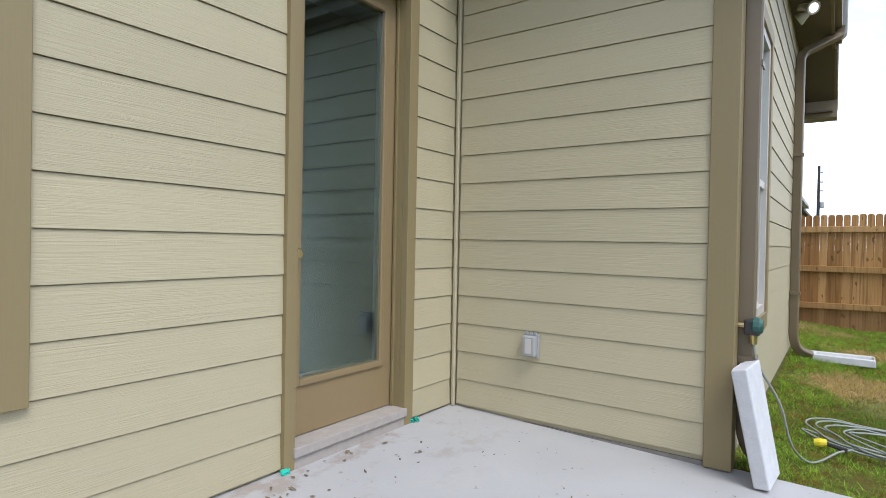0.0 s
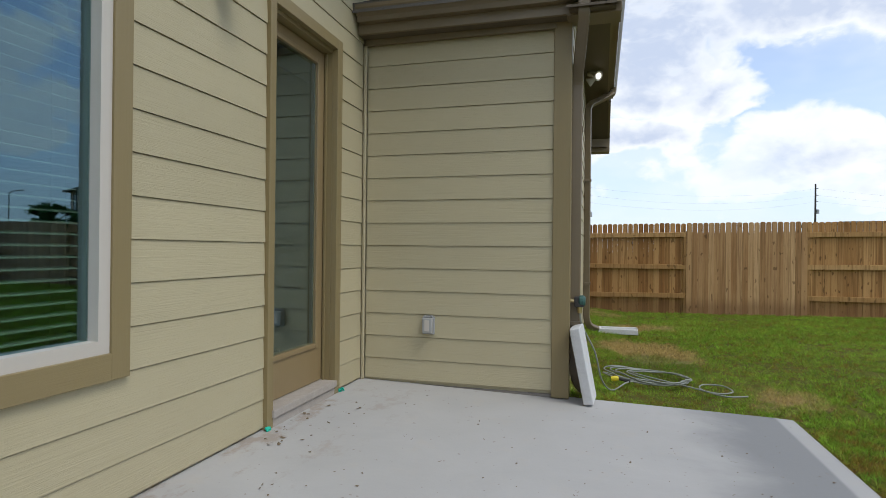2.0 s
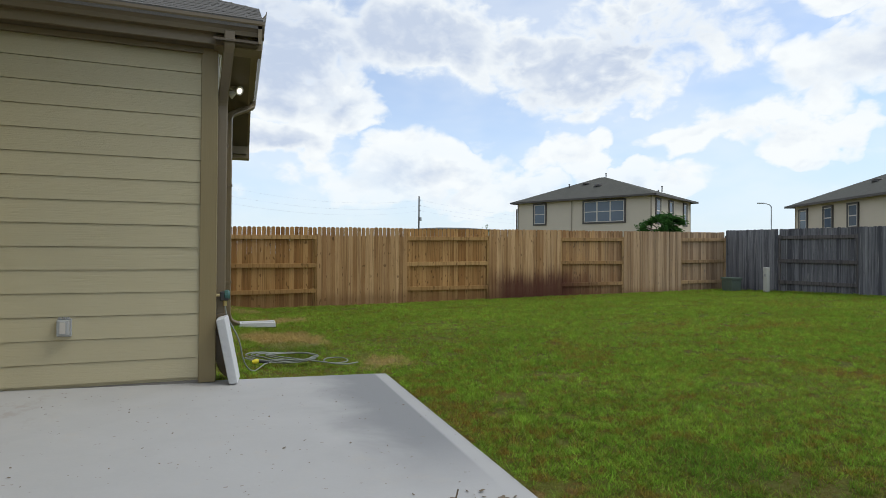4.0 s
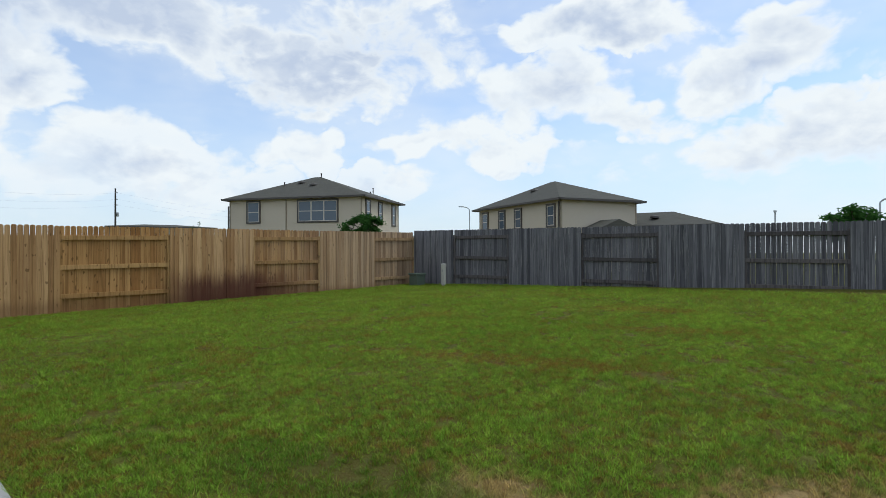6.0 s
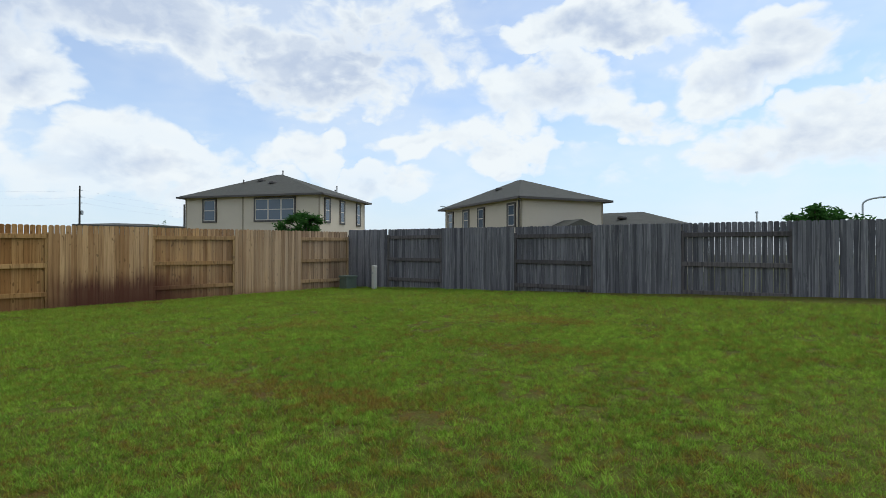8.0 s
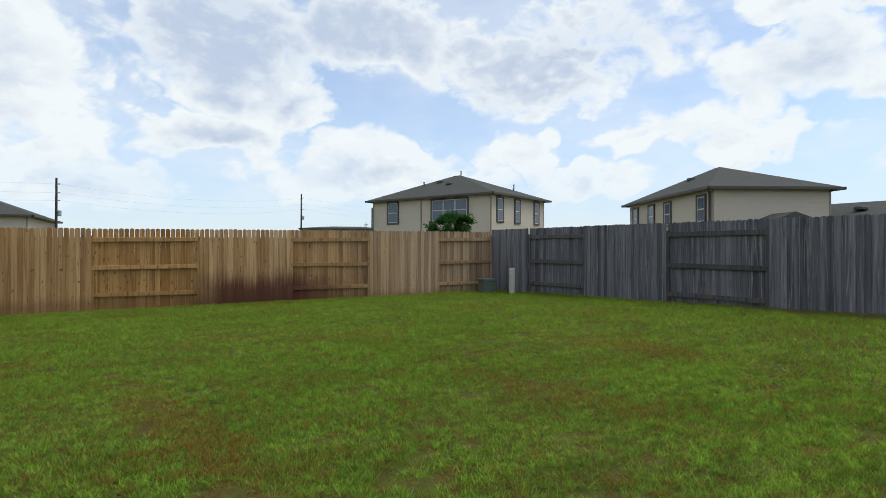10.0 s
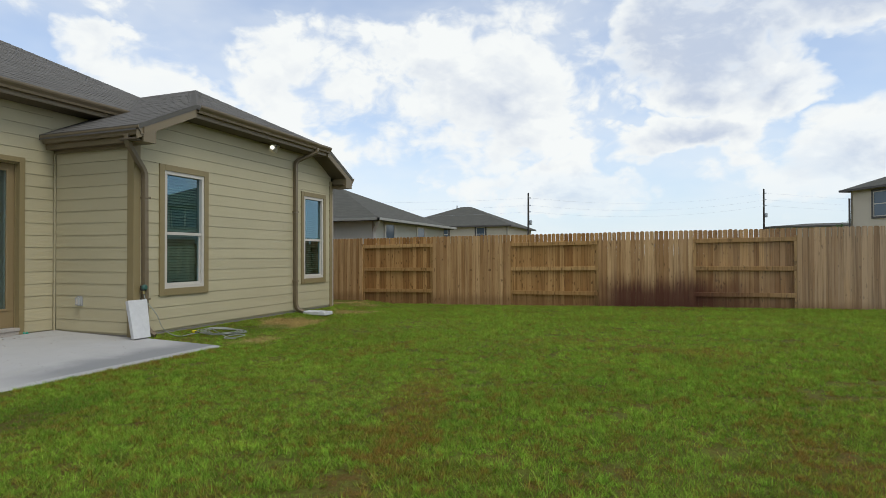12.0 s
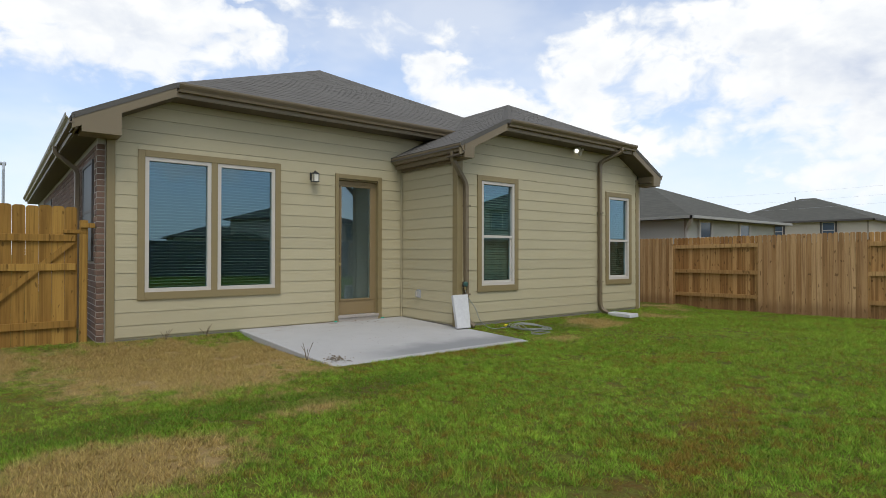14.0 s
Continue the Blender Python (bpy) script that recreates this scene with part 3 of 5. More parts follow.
BACK = 0.024
bm = bmesh.new()
wall_with_holes(bm, XR - 0.16, XR - BACK, YS, YB + 0.15, -0.3, 2.66, [(W1[0] + 0.085, W1[1] - 0.085, W1[2] + 0.10, W1[3] - 0.085), (1.612, 2.443, -0.3, 2.458)])
prism(bm, gable(YS, YB + 0.9, YSE, YNE, HIP_R, 2.66), "x", XR - 0.16, XR - BACK)
wall_rear = solid("wall_rear", bm, SIDING, "cream painted lap siding rear wall of the house", "wall", kind="structure")
bm = boxes((XR - 0.16, XB - BACK, YB + BACK, YB + 0.15, -0.3, 2.74))
wall_patio = solid("wall_patio", bm, SIDING_X, "cream painted lap siding wall beside the patio", "wall", kind="structure")
bm = bmesh.new()
wall_with_holes(bm, XB - 0.16, XB - BACK, YB + 0.15, YN, -0.3, 2.66, [(w[0] + 0.085, w[1] - 0.085, w[2] + 0.10, w[3] - 0.085) for w in (W2, W3)])
prism(bm, gable(YB + 0.15, YN, YBE, YNE, HIP_B, 2.66), "x", XB - 0.16, XB - BACK)
wall_garden = solid("wall_garden", bm, SIDING, "cream painted lap siding wing wall facing the lawn", "wall", kind="structure")


def lap_boards(wall, mat, axis, face, span, top, holes):
    """Lap siding: one board a row and stretch, its lower edge standing proud. span(z): the ends of the row at height z."""
    sign = 1.0 if axis == "x" else -1.0
    z = 0.0
    while z < top:
        z1 = min(z + LAP + 0.012, top)
        zc = z + LAP * 0.5
        cuts = []
        for a, b, lo, hi in holes:
            if lo < zc < hi:
                cuts.append((a, b))
        l0, r0, l1, r1 = span(z) + span(z1)
        pieces, left, left1 = [], l0, l1
        for a, b in sorted(cuts):
            pieces.append((left, a, left1, a))
            left = left1 = b
        pieces.append((left, r0, left1, r1))
        pieces = [(*p, z, z1) for p in pieces]
        for a, b, lo, hi in holes:
            if lo < zc < hi and hi < z1 - 0.02:
                pieces.append((a, b, a, b, hi - 0.015, z1))
            elif lo < zc < hi and lo > z + 0.01:
                pieces.append((a, b, a, b, z, lo + 0.015))
        for p0, p1, q0, q1, za, zt in pieces:
            if p1 - p0 < 0.02 or q1 - q0 < 0.005:
                continue
            bm = bmesh.new()
            # section from the lower lip up: face, rebate under the next board's lip, back
            # the rebate is added to the shape to darken the shadow line under each lip
            zb, zr = max(za, 0.018), min(z + LAP - 0.0042, zt - 0.002)
            mid = (zr - za) / max(zt - za, 0.001)
            m0, m1 = p0 + (q0 - p0) * mid, p1 + (q1 - p1) * mid
            back, deep = face - sign * (BACK - 0.001), face - sign * 0.015
            pairs = []
            for u0, u1, v, d in ((p0, p1, zb, back), (p0, p1, zb, face), (m0, m1, zr, face - sign * 0.0068), (m0, m1, zr, deep), (q0, q1, zt, deep), (q0, q1, zt, back)):
                pairs.append([bm.verts.new((d, u, v) if axis == "x" else (u, d, v)) for u in (u0, u1)])
            n = len(pairs)
            faces = [bm.faces.new((pairs[i][0], pairs[i][1], pairs[(i + 1) % n][1], pairs[(i + 1) % n][0])) for i in range(n)]
            faces += [bm.faces.new([p[0] for p in pairs]), bm.faces.new([p[1] for p in pairs][::-1])]
            bmesh.ops.recalc_face_normals(bm, faces=faces)
            part("lap_board", bm, mat, wall)
        z += LAP


def gable_span(y0, y1, ye0, ye1, hip):
    def span(z):
        reach = (z + SOFF - EAVE) / PITCH
        return (max(y0, ye0 + reach), min(y1, ye1 - reach))
    return span


def corner_board(name, rows, label):
    return solid(name, rounded(boxes(*rows), 0.003, 1), TRIM, label, "trim", kind="structure")


corner_board("trim_wing_corner", [(XB - 0.115, XB + 0.012, YB - 0.012, YB + 0.10, -0.03, 2.72)], "brown painted corner board of the wing")
corner_board("trim_house_corner", [(XR - 0.05, XR + 0.012, YS, YS + 0.10, -0.05, 2.72)], "brown painted corner board beside the brick")
corner_board("trim_far_corner", [(XB - 0.05, XB + 0.012, YN - 0.09, YN + 0.012, -0.05, 2.78)], "brown painted corner board at the far end")
solid("trim_inner_corner", rounded(boxes((XR, XR + 0.022, YB - 0.022, YB, 0.0, 2.70)), 0.004, 1), SIDING, "cream painted inside corner strip", "trim", kind="structure")


def window(name, w, halves, rail, label, tilted=14):
    """Window in a wall that looks along +x: trim, white frames, panes, blinds."""
    y0, y1, z0, z1 = w
    x = XR if name == "window_1" else XB
    win = thing(name, label, "window", kind="structure", at=(x, (y0 + y1) / 2, z0))
    inv = Matrix.Translation(win.location).inverted()

    def add(nm, bm, mat, lab="", parent=win):
        bmesh.ops.transform(bm, matrix=inv, verts=bm.verts)
        ob = part(nm, bm, mat, parent, lab)
        return ob
    t = 0.09
    add("side_trim", rounded(boxes((x - 0.02, x + 0.02, y0, y0 + t, z0, z1)), 0.002, 1), TRIM, "brown trim board")
    add("side_trim", rounded(boxes((x - 0.02, x + 0.02, y1 - t, y1, z0, z1)), 0.002, 1), TRIM, "brown trim board")
    add("head_trim", rounded(boxes((x - 0.02, x + 0.022, y0 + t, y1 - t, z1 - t, z1)), 0.002, 1), TRIM_H, "brown trim board")
    add("sill_trim", rounded(boxes((x - 0.02, x + 0.022, y0 + t, y1 - t, z0, z0 + 0.105)), 0.002, 1), TRIM_H, "brown trim board")
    lo, hi = z0 + 0.105, z1 - t
    span = (y1 - y0 - 2 * t)
    gap = 0.09
    wide = (span - gap * (halves - 1)) / halves
    for h in range(halves):
        a = y0 + t + h * (wide + gap)
        b = a + wide
        if h:
            add("mullion_trim", rounded(boxes((x - 0.02, x + 0.02, a - gap, a, lo, hi)), 0.002, 1), TRIM, "brown trim board")
        f, bm = 0.052, bmesh.new()
        xo, xi = x + 0.008, x - 0.075
        for r in ((a, a + f, lo, hi), (b - f, b, lo, hi), (a + f, b - f, lo, lo + f), (a + f, b - f, hi - f, hi)):
            box(bm, xi, xo, *r)
        if rail:
            mid = lo + (hi - lo) * rail
            box(bm, xi, xo - 0.012, a + f, b - f, mid - 0.022, mid + 0.022)
            for r in ((a + f, a + f + 0.028, lo + f, mid - 0.022), (b - f - 0.028, b - f, lo + f, mid - 0.022), (a + f + 0.028, b - f - 0.028, lo + f, lo + f + 0.03)):
                box(bm, xi + 0.01, xo - 0.03, *r)
        add("window_frame", bm, VINYL, "white vinyl frame")
        panes = [(lo + f, hi - f)] if not rail else [(lo + f, mid - 0.022), (mid + 0.022, hi - f)]
        for p0, p1 in panes:
            g = add("pane", boxes((x - 0.048, x - 0.042, a + f, b - f, p0, p1)), GLASS, "reflecting window glass")
            g.visible_shadow = False
        # blinds: slats on cords behind the panes
        slats, zz, first = [], lo + f + 0.02, None
        head = add("blind_rail", boxes((x - 0.15, x - 0.10, a + 0.03, b - 0.03, hi - 0.07, hi - 0.03)), BLIND, "white blind head rail")
        tilt = Matrix.Rotation(radians(tilted), 4, "Y")
        while zz < hi - 0.08:
            if first is None:
                bm = bmesh.new()
                box(bm, -0.022, 0.022, -(wide / 2 - 0.035), wide / 2 - 0.035, -0.0012, 0.0012, tilt)
                first = part("slat", bm, BLIND, win)
                ob = first
            else:
                ob = new("slat", first.data)
                ob.parent = win
            ob.location = (-0.125, (a + b) / 2 - win.location.y, zz - win.location.z)
            zz += 0.043
    return win


window("window_1", W1, 2, None, "wide twin window with white frames, brown trim and closed blinds")
window("window_2", W2, 1, 0.47, "tall single-hung window with white frame, brown trim and blinds", 50)
window("window_3", W3, 1, 0.47, "single-hung window with white frame and brown trim at the far end")

HOLES_R = [(W1[0] + 0.01, W1[1] - 0.01, W1[2] - 0.02, W1[3] + 0.02), (DOOR[0] + 0.01, DOOR[1] - 0.01, -1.0, DOOR[3] + 0.02)]
HOLES_B = [(W2[0] + 0.01, W2[1] - 0.01, W2[2] - 0.02, W2[3] + 0.02), (W3[0] + 0.01, W3[1] - 0.01, W3[2] - 0.02, W3[3] + 0.02)]


def make_door():
    y0, y1, _, z1 = DOOR
    d = thing("door_1", "closed tan full-glass patio door in a brown frame", "door", kind="structure", at=(XR, (y0 + y1) / 2, 0))
    o = d.location

    def add(nm, bm, mat, lab="", parent=d):
        bmesh.ops.transform(bm, matrix=Matrix.Translation(-o), verts=bm.verts)
        return part(nm, bm, mat, parent, lab)
    a, b = 1.635, 2.42
    add("side_trim", rounded(boxes((XR - 0.02, XR + 0.022, y0, a, 0.0, z1)), 0.002, 1), TRIM, "brown trim board")
    add("side_trim", rounded(boxes((XR - 0.02, XR + 0.022, b, y1, 0.0, z1)), 0.002, 1), TRIM, "brown trim board")
    add("head_trim", rounded(boxes((XR - 0.02, XR + 0.022, a, b, z1 - 0.075, z1)), 0.002, 1), TRIM_H, "brown trim board")
    bm = boxes((XR - 0.16, XR - 0.02, a - 0.02, a, 0.06, 2.455), (XR - 0.16, XR - 0.02, b, b + 0.02, 0.06, 2.455), (XR - 0.16, XR - 0.02, a, b, 2.43, 2.455))
    box(bm, XR - 0.075, XR - 0.062, a, a + 0.012, 0.1, 2.43)
    box(bm, XR - 0.075, XR - 0.062, b - 0.012, b, 0.1, 2.43)
    add("jamb", bm, TRIM, "brown door jamb")
    # leaf
    xo, xi = XR - 0.085, XR - 0.13
    la, lb, lz0, lz1 = a + 0.004, b - 0.004, 0.105, 2.425
    ga, gb, gz0, gz1 = la + 0.095, lb - 0.11, lz0 + 0.27, lz1 - 0.10
    add("leaf", boxes((xi, xo, la, ga, lz0, lz1), (xi, xo, gb, lb, lz0, lz1), (xi, xo, ga, gb, lz0, gz0), (xi, xo, ga, gb, gz1, lz1)), DOORPAINT, "tan painted door leaf")
    bm = bmesh.new()
    w = 0.032
    for r in ((ga - w, ga, gz0 - w, gz1 + w), (gb, gb + w, gz0 - w, gz1 + w), (ga, gb, gz0 - w, gz0), (ga, gb, gz1, gz1 + w)):
        box(bm, xo, xo + 0.014, *r)
    add("glazing_bead", rounded(bm, 0.005, 2), DOORPAINT)
    add("spacer", boxes((xi + 0.01, xo - 0.012, ga, ga + 0.012, gz0, gz1), (xi + 0.01, xo - 0.012, gb - 0.012, gb, gz0, gz1)), ALUMINIUM, "pale metal glazing spacer")
    g = add("pane", boxes((xo - 0.010, xo - 0.006, ga, gb, gz0, gz1)), DOORGLASS, "dark reflecting glass")
    g.visible_shadow = False
    add("threshold", rounded(boxes((XR - 0.14, XR + 0.035, a - 0.01, b + 0.01, 0.055, 0.10)), 0.004, 2), WEATHERSILL, "worn grey threshold")
    add("step_board", rounded(boxes((XR - 0.1, XR + 0.02, y0 + 0.01, y1 - 0.01, -0.02, 0.053)), 0.004, 2), WEATHERSILL, "worn grey mortar bed under the threshold")
    bm = bmesh.new()
    m = Matrix.Rotation(radians(90), 4, "Y")
    lathe(bm, ((0.026, 0), (0.026, 0.012), (0.012, 0.016), (0.012, 0.03), (0.024, 0.038), (0.027, 0.05), (0.018, 0.062)), 14, (xo, la + 0.045, 0.98), m)
    add("door_knob", bm, BRASS, "small brass knob")
    bm = bmesh.new()
    lathe(bm, ((0.024, 0), (0.024, 0.012), (0.016, 0.018)), 14, (xo, la + 0.045, 1.12), m)
    add("deadbolt", bm, BRASS, "round brass deadbolt")
    return d


WEATHERSILL = plain("worn_sill", (0.36, 0.32, 0.28), 0.75, 0.0, 0.35, 18.0)
make_door()
for yy, wdt in ((DOOR[1] - 0.02, 0.07), (DOOR[0] - 0.012, 0.03)):
    bm = bmesh.new()
    for i in range(5):
        m = Matrix.Translation((XR + 0.012 + 0.02 * random.random(), yy + wdt * random.random(), 0.004 + 0.012 * random.random())) @ Euler((random.random(), random.random(), random.random() * 3)).to_matrix().to_4x4()
        box(bm, -0.016, 0.016, -0.010, 0.010, -0.003, 0.003, m)
    solid("sill_tape", bm, TEAL, "scrap of teal tape at the foot of the door frame", "tape", "teal scraps")


# ---- roofs ----
def shingled(name, polys, mat, label, courses=True):
    """Roof planes given as outlines on their slopes; each plane is a deck with courses of shingles on it."""
    roof = bmesh.new()
    verts, faces = [], []
    for poly in polys:
        pts = [Vector(p) for p in poly]
        nrm = (pts[1] - pts[0]).cross(pts[-1] - pts[0]).normalized()
        if nrm.z < 0:
            nrm.negate()
        top = [roof.verts.new(p) for p in pts]
        low = [roof.verts.new(p - Vector((0, 0, 0.07))) for p in pts]
        fs = [roof.faces.new(top), roof.faces.new(low[::-1])] + [roof.faces.new((top[i], low[i], low[(i + 1) % len(pts)], top[(i + 1) % len(pts)])) for i in range(len(pts))]
        bmesh.ops.recalc_face_normals(roof, faces=fs)
        if not courses:
            continue
        level = Vector((0, 0, 1)).cross(nrm).normalized()
        rise = nrm.cross(level)
        uv = [((p - pts[0]).dot(level), (p - pts[0]).dot(rise)) for p in pts]
        lo, hi = min(v for _, v in uv), max(v for _, v in uv)
        v = lo
        step = 0.145
        row = 0
        while v < hi - 0.03:
            vm = min(v + step * 0.92, hi - 0.005)
            xs, ys = [], []
            for i in range(len(uv)):
                (u0, v0), (u1, v1) = uv[i], uv[(i + 1) % len(uv)]
                for vv, found in ((vm, xs), (v + 0.004, ys)):
                    if (v0 - vv) * (v1 - vv) < 0:
                        found.append(u0 + (u1 - u0) * (vv - v0) / (v1 - v0))
            if len(xs) >= 2 and len(ys) >= 2:
                a, b = max(min(xs), min(ys)), min(max(xs), max(ys))
                u = a - (row % 3) * 0.11
                while u < b:
                    w = random.choice((0.2, 0.26, 0.33, 0.4))
                    ua, ub = max(u, a), min(u + w - 0.004, b)
                    if ub - ua > 0.02:
                        lift = 0.0035 + random.choice((0.0, 0.0, 0.002))
                        n0 = len(verts)
                        vt = min(v + step, hi)
                        for uu, vv, h in ((ua, v, lift), (ub, v, lift), (ub, vt, 0.002), (ua, vt, 0.002), (ua, v, 0.0), (ub, v, 0.0)):
                            verts.append(pts[0] + level * uu + rise * vv + nrm * h)
                        faces.append((n0, n0 + 1, n0 + 2, n0 + 3))
                        faces.append((n0, n0 + 4, n0 + 5, n0 + 1))
                    u += w
            v += step
            row += 1
    ob = part(name, roof, mat)
    tagged(ob, label, "roof", kind="structure")
    if courses:
        me = bpy.data.meshes.new("shingles")
        me.from_pydata([tuple(p) for p in verts], [], faces)
        me.materials.append(mat)
        sh = new("shingles", me)
        sh.parent = ob
        tagged(sh, kind="stuff")
    return ob


RIDGE_Y = (YSE + YNE) / 2
RIDGE_Z = EAVE + PITCH * (YNE - YSE) / 2
ya, yb = YSE + (HIP_R - EAVE) / PITCH, YNE - (HIP_R - EAVE) / PITCH
xr = XRE - (RIDGE_Z - HIP_R) / PITCH
XW = -15.0
shingled("roof_main", [
    [(XW, YSE, EAVE), (XRE, YSE, EAVE), (XRE, ya, HIP_R), (xr, RIDGE_Y, RIDGE_Z), (XW, RIDGE_Y, RIDGE_Z)],
    [(XRE, ya, HIP_R), (XRE, yb, HIP_R), (xr, RIDGE_Y, RIDGE_Z)],
    [(XW, YNE, EAVE), (XW, RIDGE_Y, RIDGE_Z), (xr, RIDGE_Y, RIDGE_Z), (XRE, yb, HIP_R), (XRE - 0.0, YNE, EAVE)]],
    SHINGLE, "grey-brown asphalt shingle roof of the house")
BR_Y = (YBE + YNE) / 2
BR_Z = EAVE + PITCH * (YNE - YBE) / 2
yc, yd = YBE + (HIP_B - EAVE) / PITCH, YNE - (HIP_B - EAVE) / PITCH
xb = XBE - (BR_Z - HIP_B) / PITCH
shingled("roof_wing", [
    [(XR - 0.06, YBE, EAVE), (XBE, YBE, EAVE), (XBE, yc, HIP_B), (xb, BR_Y, BR_Z), (-3.3, BR_Y, BR_Z)],
    [(XBE, yc, HIP_B), (XBE, yd, HIP_B), (xb, BR_Y, BR_Z)],
    [(-1.6, YNE, EAVE), (-3.3, BR_Y, BR_Z), (xb, BR_Y, BR_Z), (XBE, yd, HIP_B), (XBE, YNE, EAVE)]],
    SHINGLE, "grey-brown asphalt shingle roof of the wing")


def gutter_profile(depth=0.105, high=0.115):
    """K-style gutter section: distance out from the fascia and height."""
    return [(0, 0), (depth * 0.55, 0), (depth * 0.62, high * 0.30), (depth * 0.92, high * 0.62), (depth, high * 0.80), (depth, high), (depth - 0.008, high),
            (depth - 0.008, high * 0.84), (depth * 0.86, high * 0.70), (depth * 0.52, high * 0.34), (depth * 0.48, 0.012), (0.008, 0.012), (0.008, high), (0, high)]


def gutter(name, along, a, b, face, sign, z, label):
    """along: axis it runs on from a to b; face: the fascia's place on the other axis; sign: the way out."""
    bm = bmesh.new()
    prof = gutter_profile()
    rings = []
    for w in (a, b):
        rings.append([bm.verts.new((w, face + sign * d, z + h) if along == "x" else (face + sign * d, w, z + h)) for d, h in prof])
    n = len(prof)
    fs = [bm.faces.new((rings[0][i], rings[0][(i + 1) % n], rings[1][(i + 1) % n], rings[1][i])) for i in range(n)]
    fs += [bm.faces.new(rings[0]), bm.faces.new(rings[1][::-1])]
    bmesh.ops.recalc_face_normals(bm, faces=fs)
    return solid(name, bm, GUTTER, label, "gutter", "brown gutters")


# boards under the roof edges
def eave_board(name, bm, label, mat=FASCIA):
    return solid(name, bm, mat, label, "trim", kind="structure")


def rake(name, xf, y_low, y_high, z_low, z_high, label):
    """Sloping barge board on a gable, with its boxed-in return at the eave."""
    bm = bmesh.new()
    d = 0.19
    prism(bm, [(y_low, z_low - 0.012), (y_high, z_high - 0.012), (y_high, z_high - d), (y_low, z_low - d)], "x", xf - 0.035, xf - 0.006)
    return eave_board(name, bm, label)


rake("trim_rake_wing_near", XBE, YBE, yc, EAVE, HIP_B, "brown barge board on the wing's gable")
rake("trim_rake_wing_far", XBE, YNE, yd, EAVE, HIP_B, "brown barge board on the wing's far gable slope")
rake("trim_rake_house", XRE, YSE, ya, EAVE, HIP_R, "brown barge board on the house gable")
# level fascias and their soffits
eave_board("trim_fascia_hip_wing", boxes((XBE - 0.055, XBE - 0.03, yc - 0.02, yd + 0.02, HIP_B - 0.19, HIP_B - 0.012)), "brown fascia under the clipped gable")
eave_board("trim_fascia_hip_house", boxes((XRE - 0.055, XRE - 0.03, ya - 0.02, 3.95, HIP_R - 0.19, HIP_R - 0.012)), "brown fascia over the rear wall")
eave_board("trim_fascia_patio", boxes((XR, XBE - 0.035, YBE + 0.10, YBE + 0.125, EAVE - 0.20, EAVE - 0.015)), "brown fascia over the patio wall")
eave_board("trim_frieze_patio", boxes((XR, XB - 0.1, YB - 0.022, YB + 0.01, 2.655, 2.71)), "brown frieze board under the patio eave")
eave_board("trim_fascia_south", boxes((XW, XRE - 0.04, YSE + 0.03, YSE + 0.055, EAVE - 0.19, EAVE - 0.012)), "brown fascia on the gate side")
eave_board("trim_fascia_north", boxes((-3.0, XBE - 0.04, YNE - 0.055, YNE - 0.03, EAVE - 0.19, EAVE - 0.012)), "brown fascia on the far side")
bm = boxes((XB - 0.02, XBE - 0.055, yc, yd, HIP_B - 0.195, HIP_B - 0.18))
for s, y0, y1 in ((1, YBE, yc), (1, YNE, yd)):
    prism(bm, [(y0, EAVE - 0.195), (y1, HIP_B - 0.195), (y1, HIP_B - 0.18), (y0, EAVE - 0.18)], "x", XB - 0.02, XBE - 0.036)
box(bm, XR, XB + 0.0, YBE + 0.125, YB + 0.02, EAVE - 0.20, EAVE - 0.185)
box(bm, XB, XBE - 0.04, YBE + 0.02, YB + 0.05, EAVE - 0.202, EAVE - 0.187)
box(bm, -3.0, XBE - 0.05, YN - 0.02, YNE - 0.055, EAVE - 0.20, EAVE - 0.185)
eave_board("ceiling_soffit_wing", bm, "brown boarded soffit under the wing's eaves", SOFFIT_SHADED)
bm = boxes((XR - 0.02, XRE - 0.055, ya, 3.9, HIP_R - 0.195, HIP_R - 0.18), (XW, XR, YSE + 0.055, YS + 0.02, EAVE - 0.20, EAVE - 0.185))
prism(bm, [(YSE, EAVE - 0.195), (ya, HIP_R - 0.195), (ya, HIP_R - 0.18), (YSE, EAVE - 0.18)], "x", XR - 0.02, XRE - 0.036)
eave_board("ceiling_soffit_house", bm, "brown boarded soffit under the house eaves", SOFFIT_SHADED)
# boxed returns at the gable feet
for nm, x0, x1, y0, y1 in (("trim_return_wing", XB - 0.02, XBE - 0.004, YBE + 0.094, YB + 0.06), ("trim_return_far", XB - 0.02, XBE - 0.004, YN + 0.05, YNE - 0.03), ("trim_return_house", XR - 0.02, XRE - 0.004, YSE + 0.10, YS + 0.12)):
    bm = bmesh.new()
    deep = 0.26 if nm == "trim_return_far" else 0.215
    slope = PITCH if y0 < 4 and y0 != YN + 0.05 else -PITCH
    za, zb = (EAVE, EAVE + PITCH * (y1 - y0)) if slope > 0 else (EAVE + PITCH * (y1 - y0), EAVE)
    prism(bm, [(y0, EAVE - deep), (y1, EAVE - deep), (y1, zb - 0.1), (y0, za - 0.1)], "x", x0, x1)
    eave_board(nm, bm, "brown boxed eave return at the gable foot")
gutter("gutter", "x", XR + 0.02, XBE + 0.012, YBE + 0.10, -1, EAVE - 0.125, "brown metal gutter over the patio wall")
gutter("gutter", "y", yc + 0.02, yd + 0.05, XBE - 0.03, 1, HIP_B - 0.125, "brown metal gutter under the wing's clipped gable")
gutter("gutter", "y", ya + 0.02, 3.86, XRE - 0.03, 1, HIP_R - 0.125, "brown metal gutter over the rear wall")
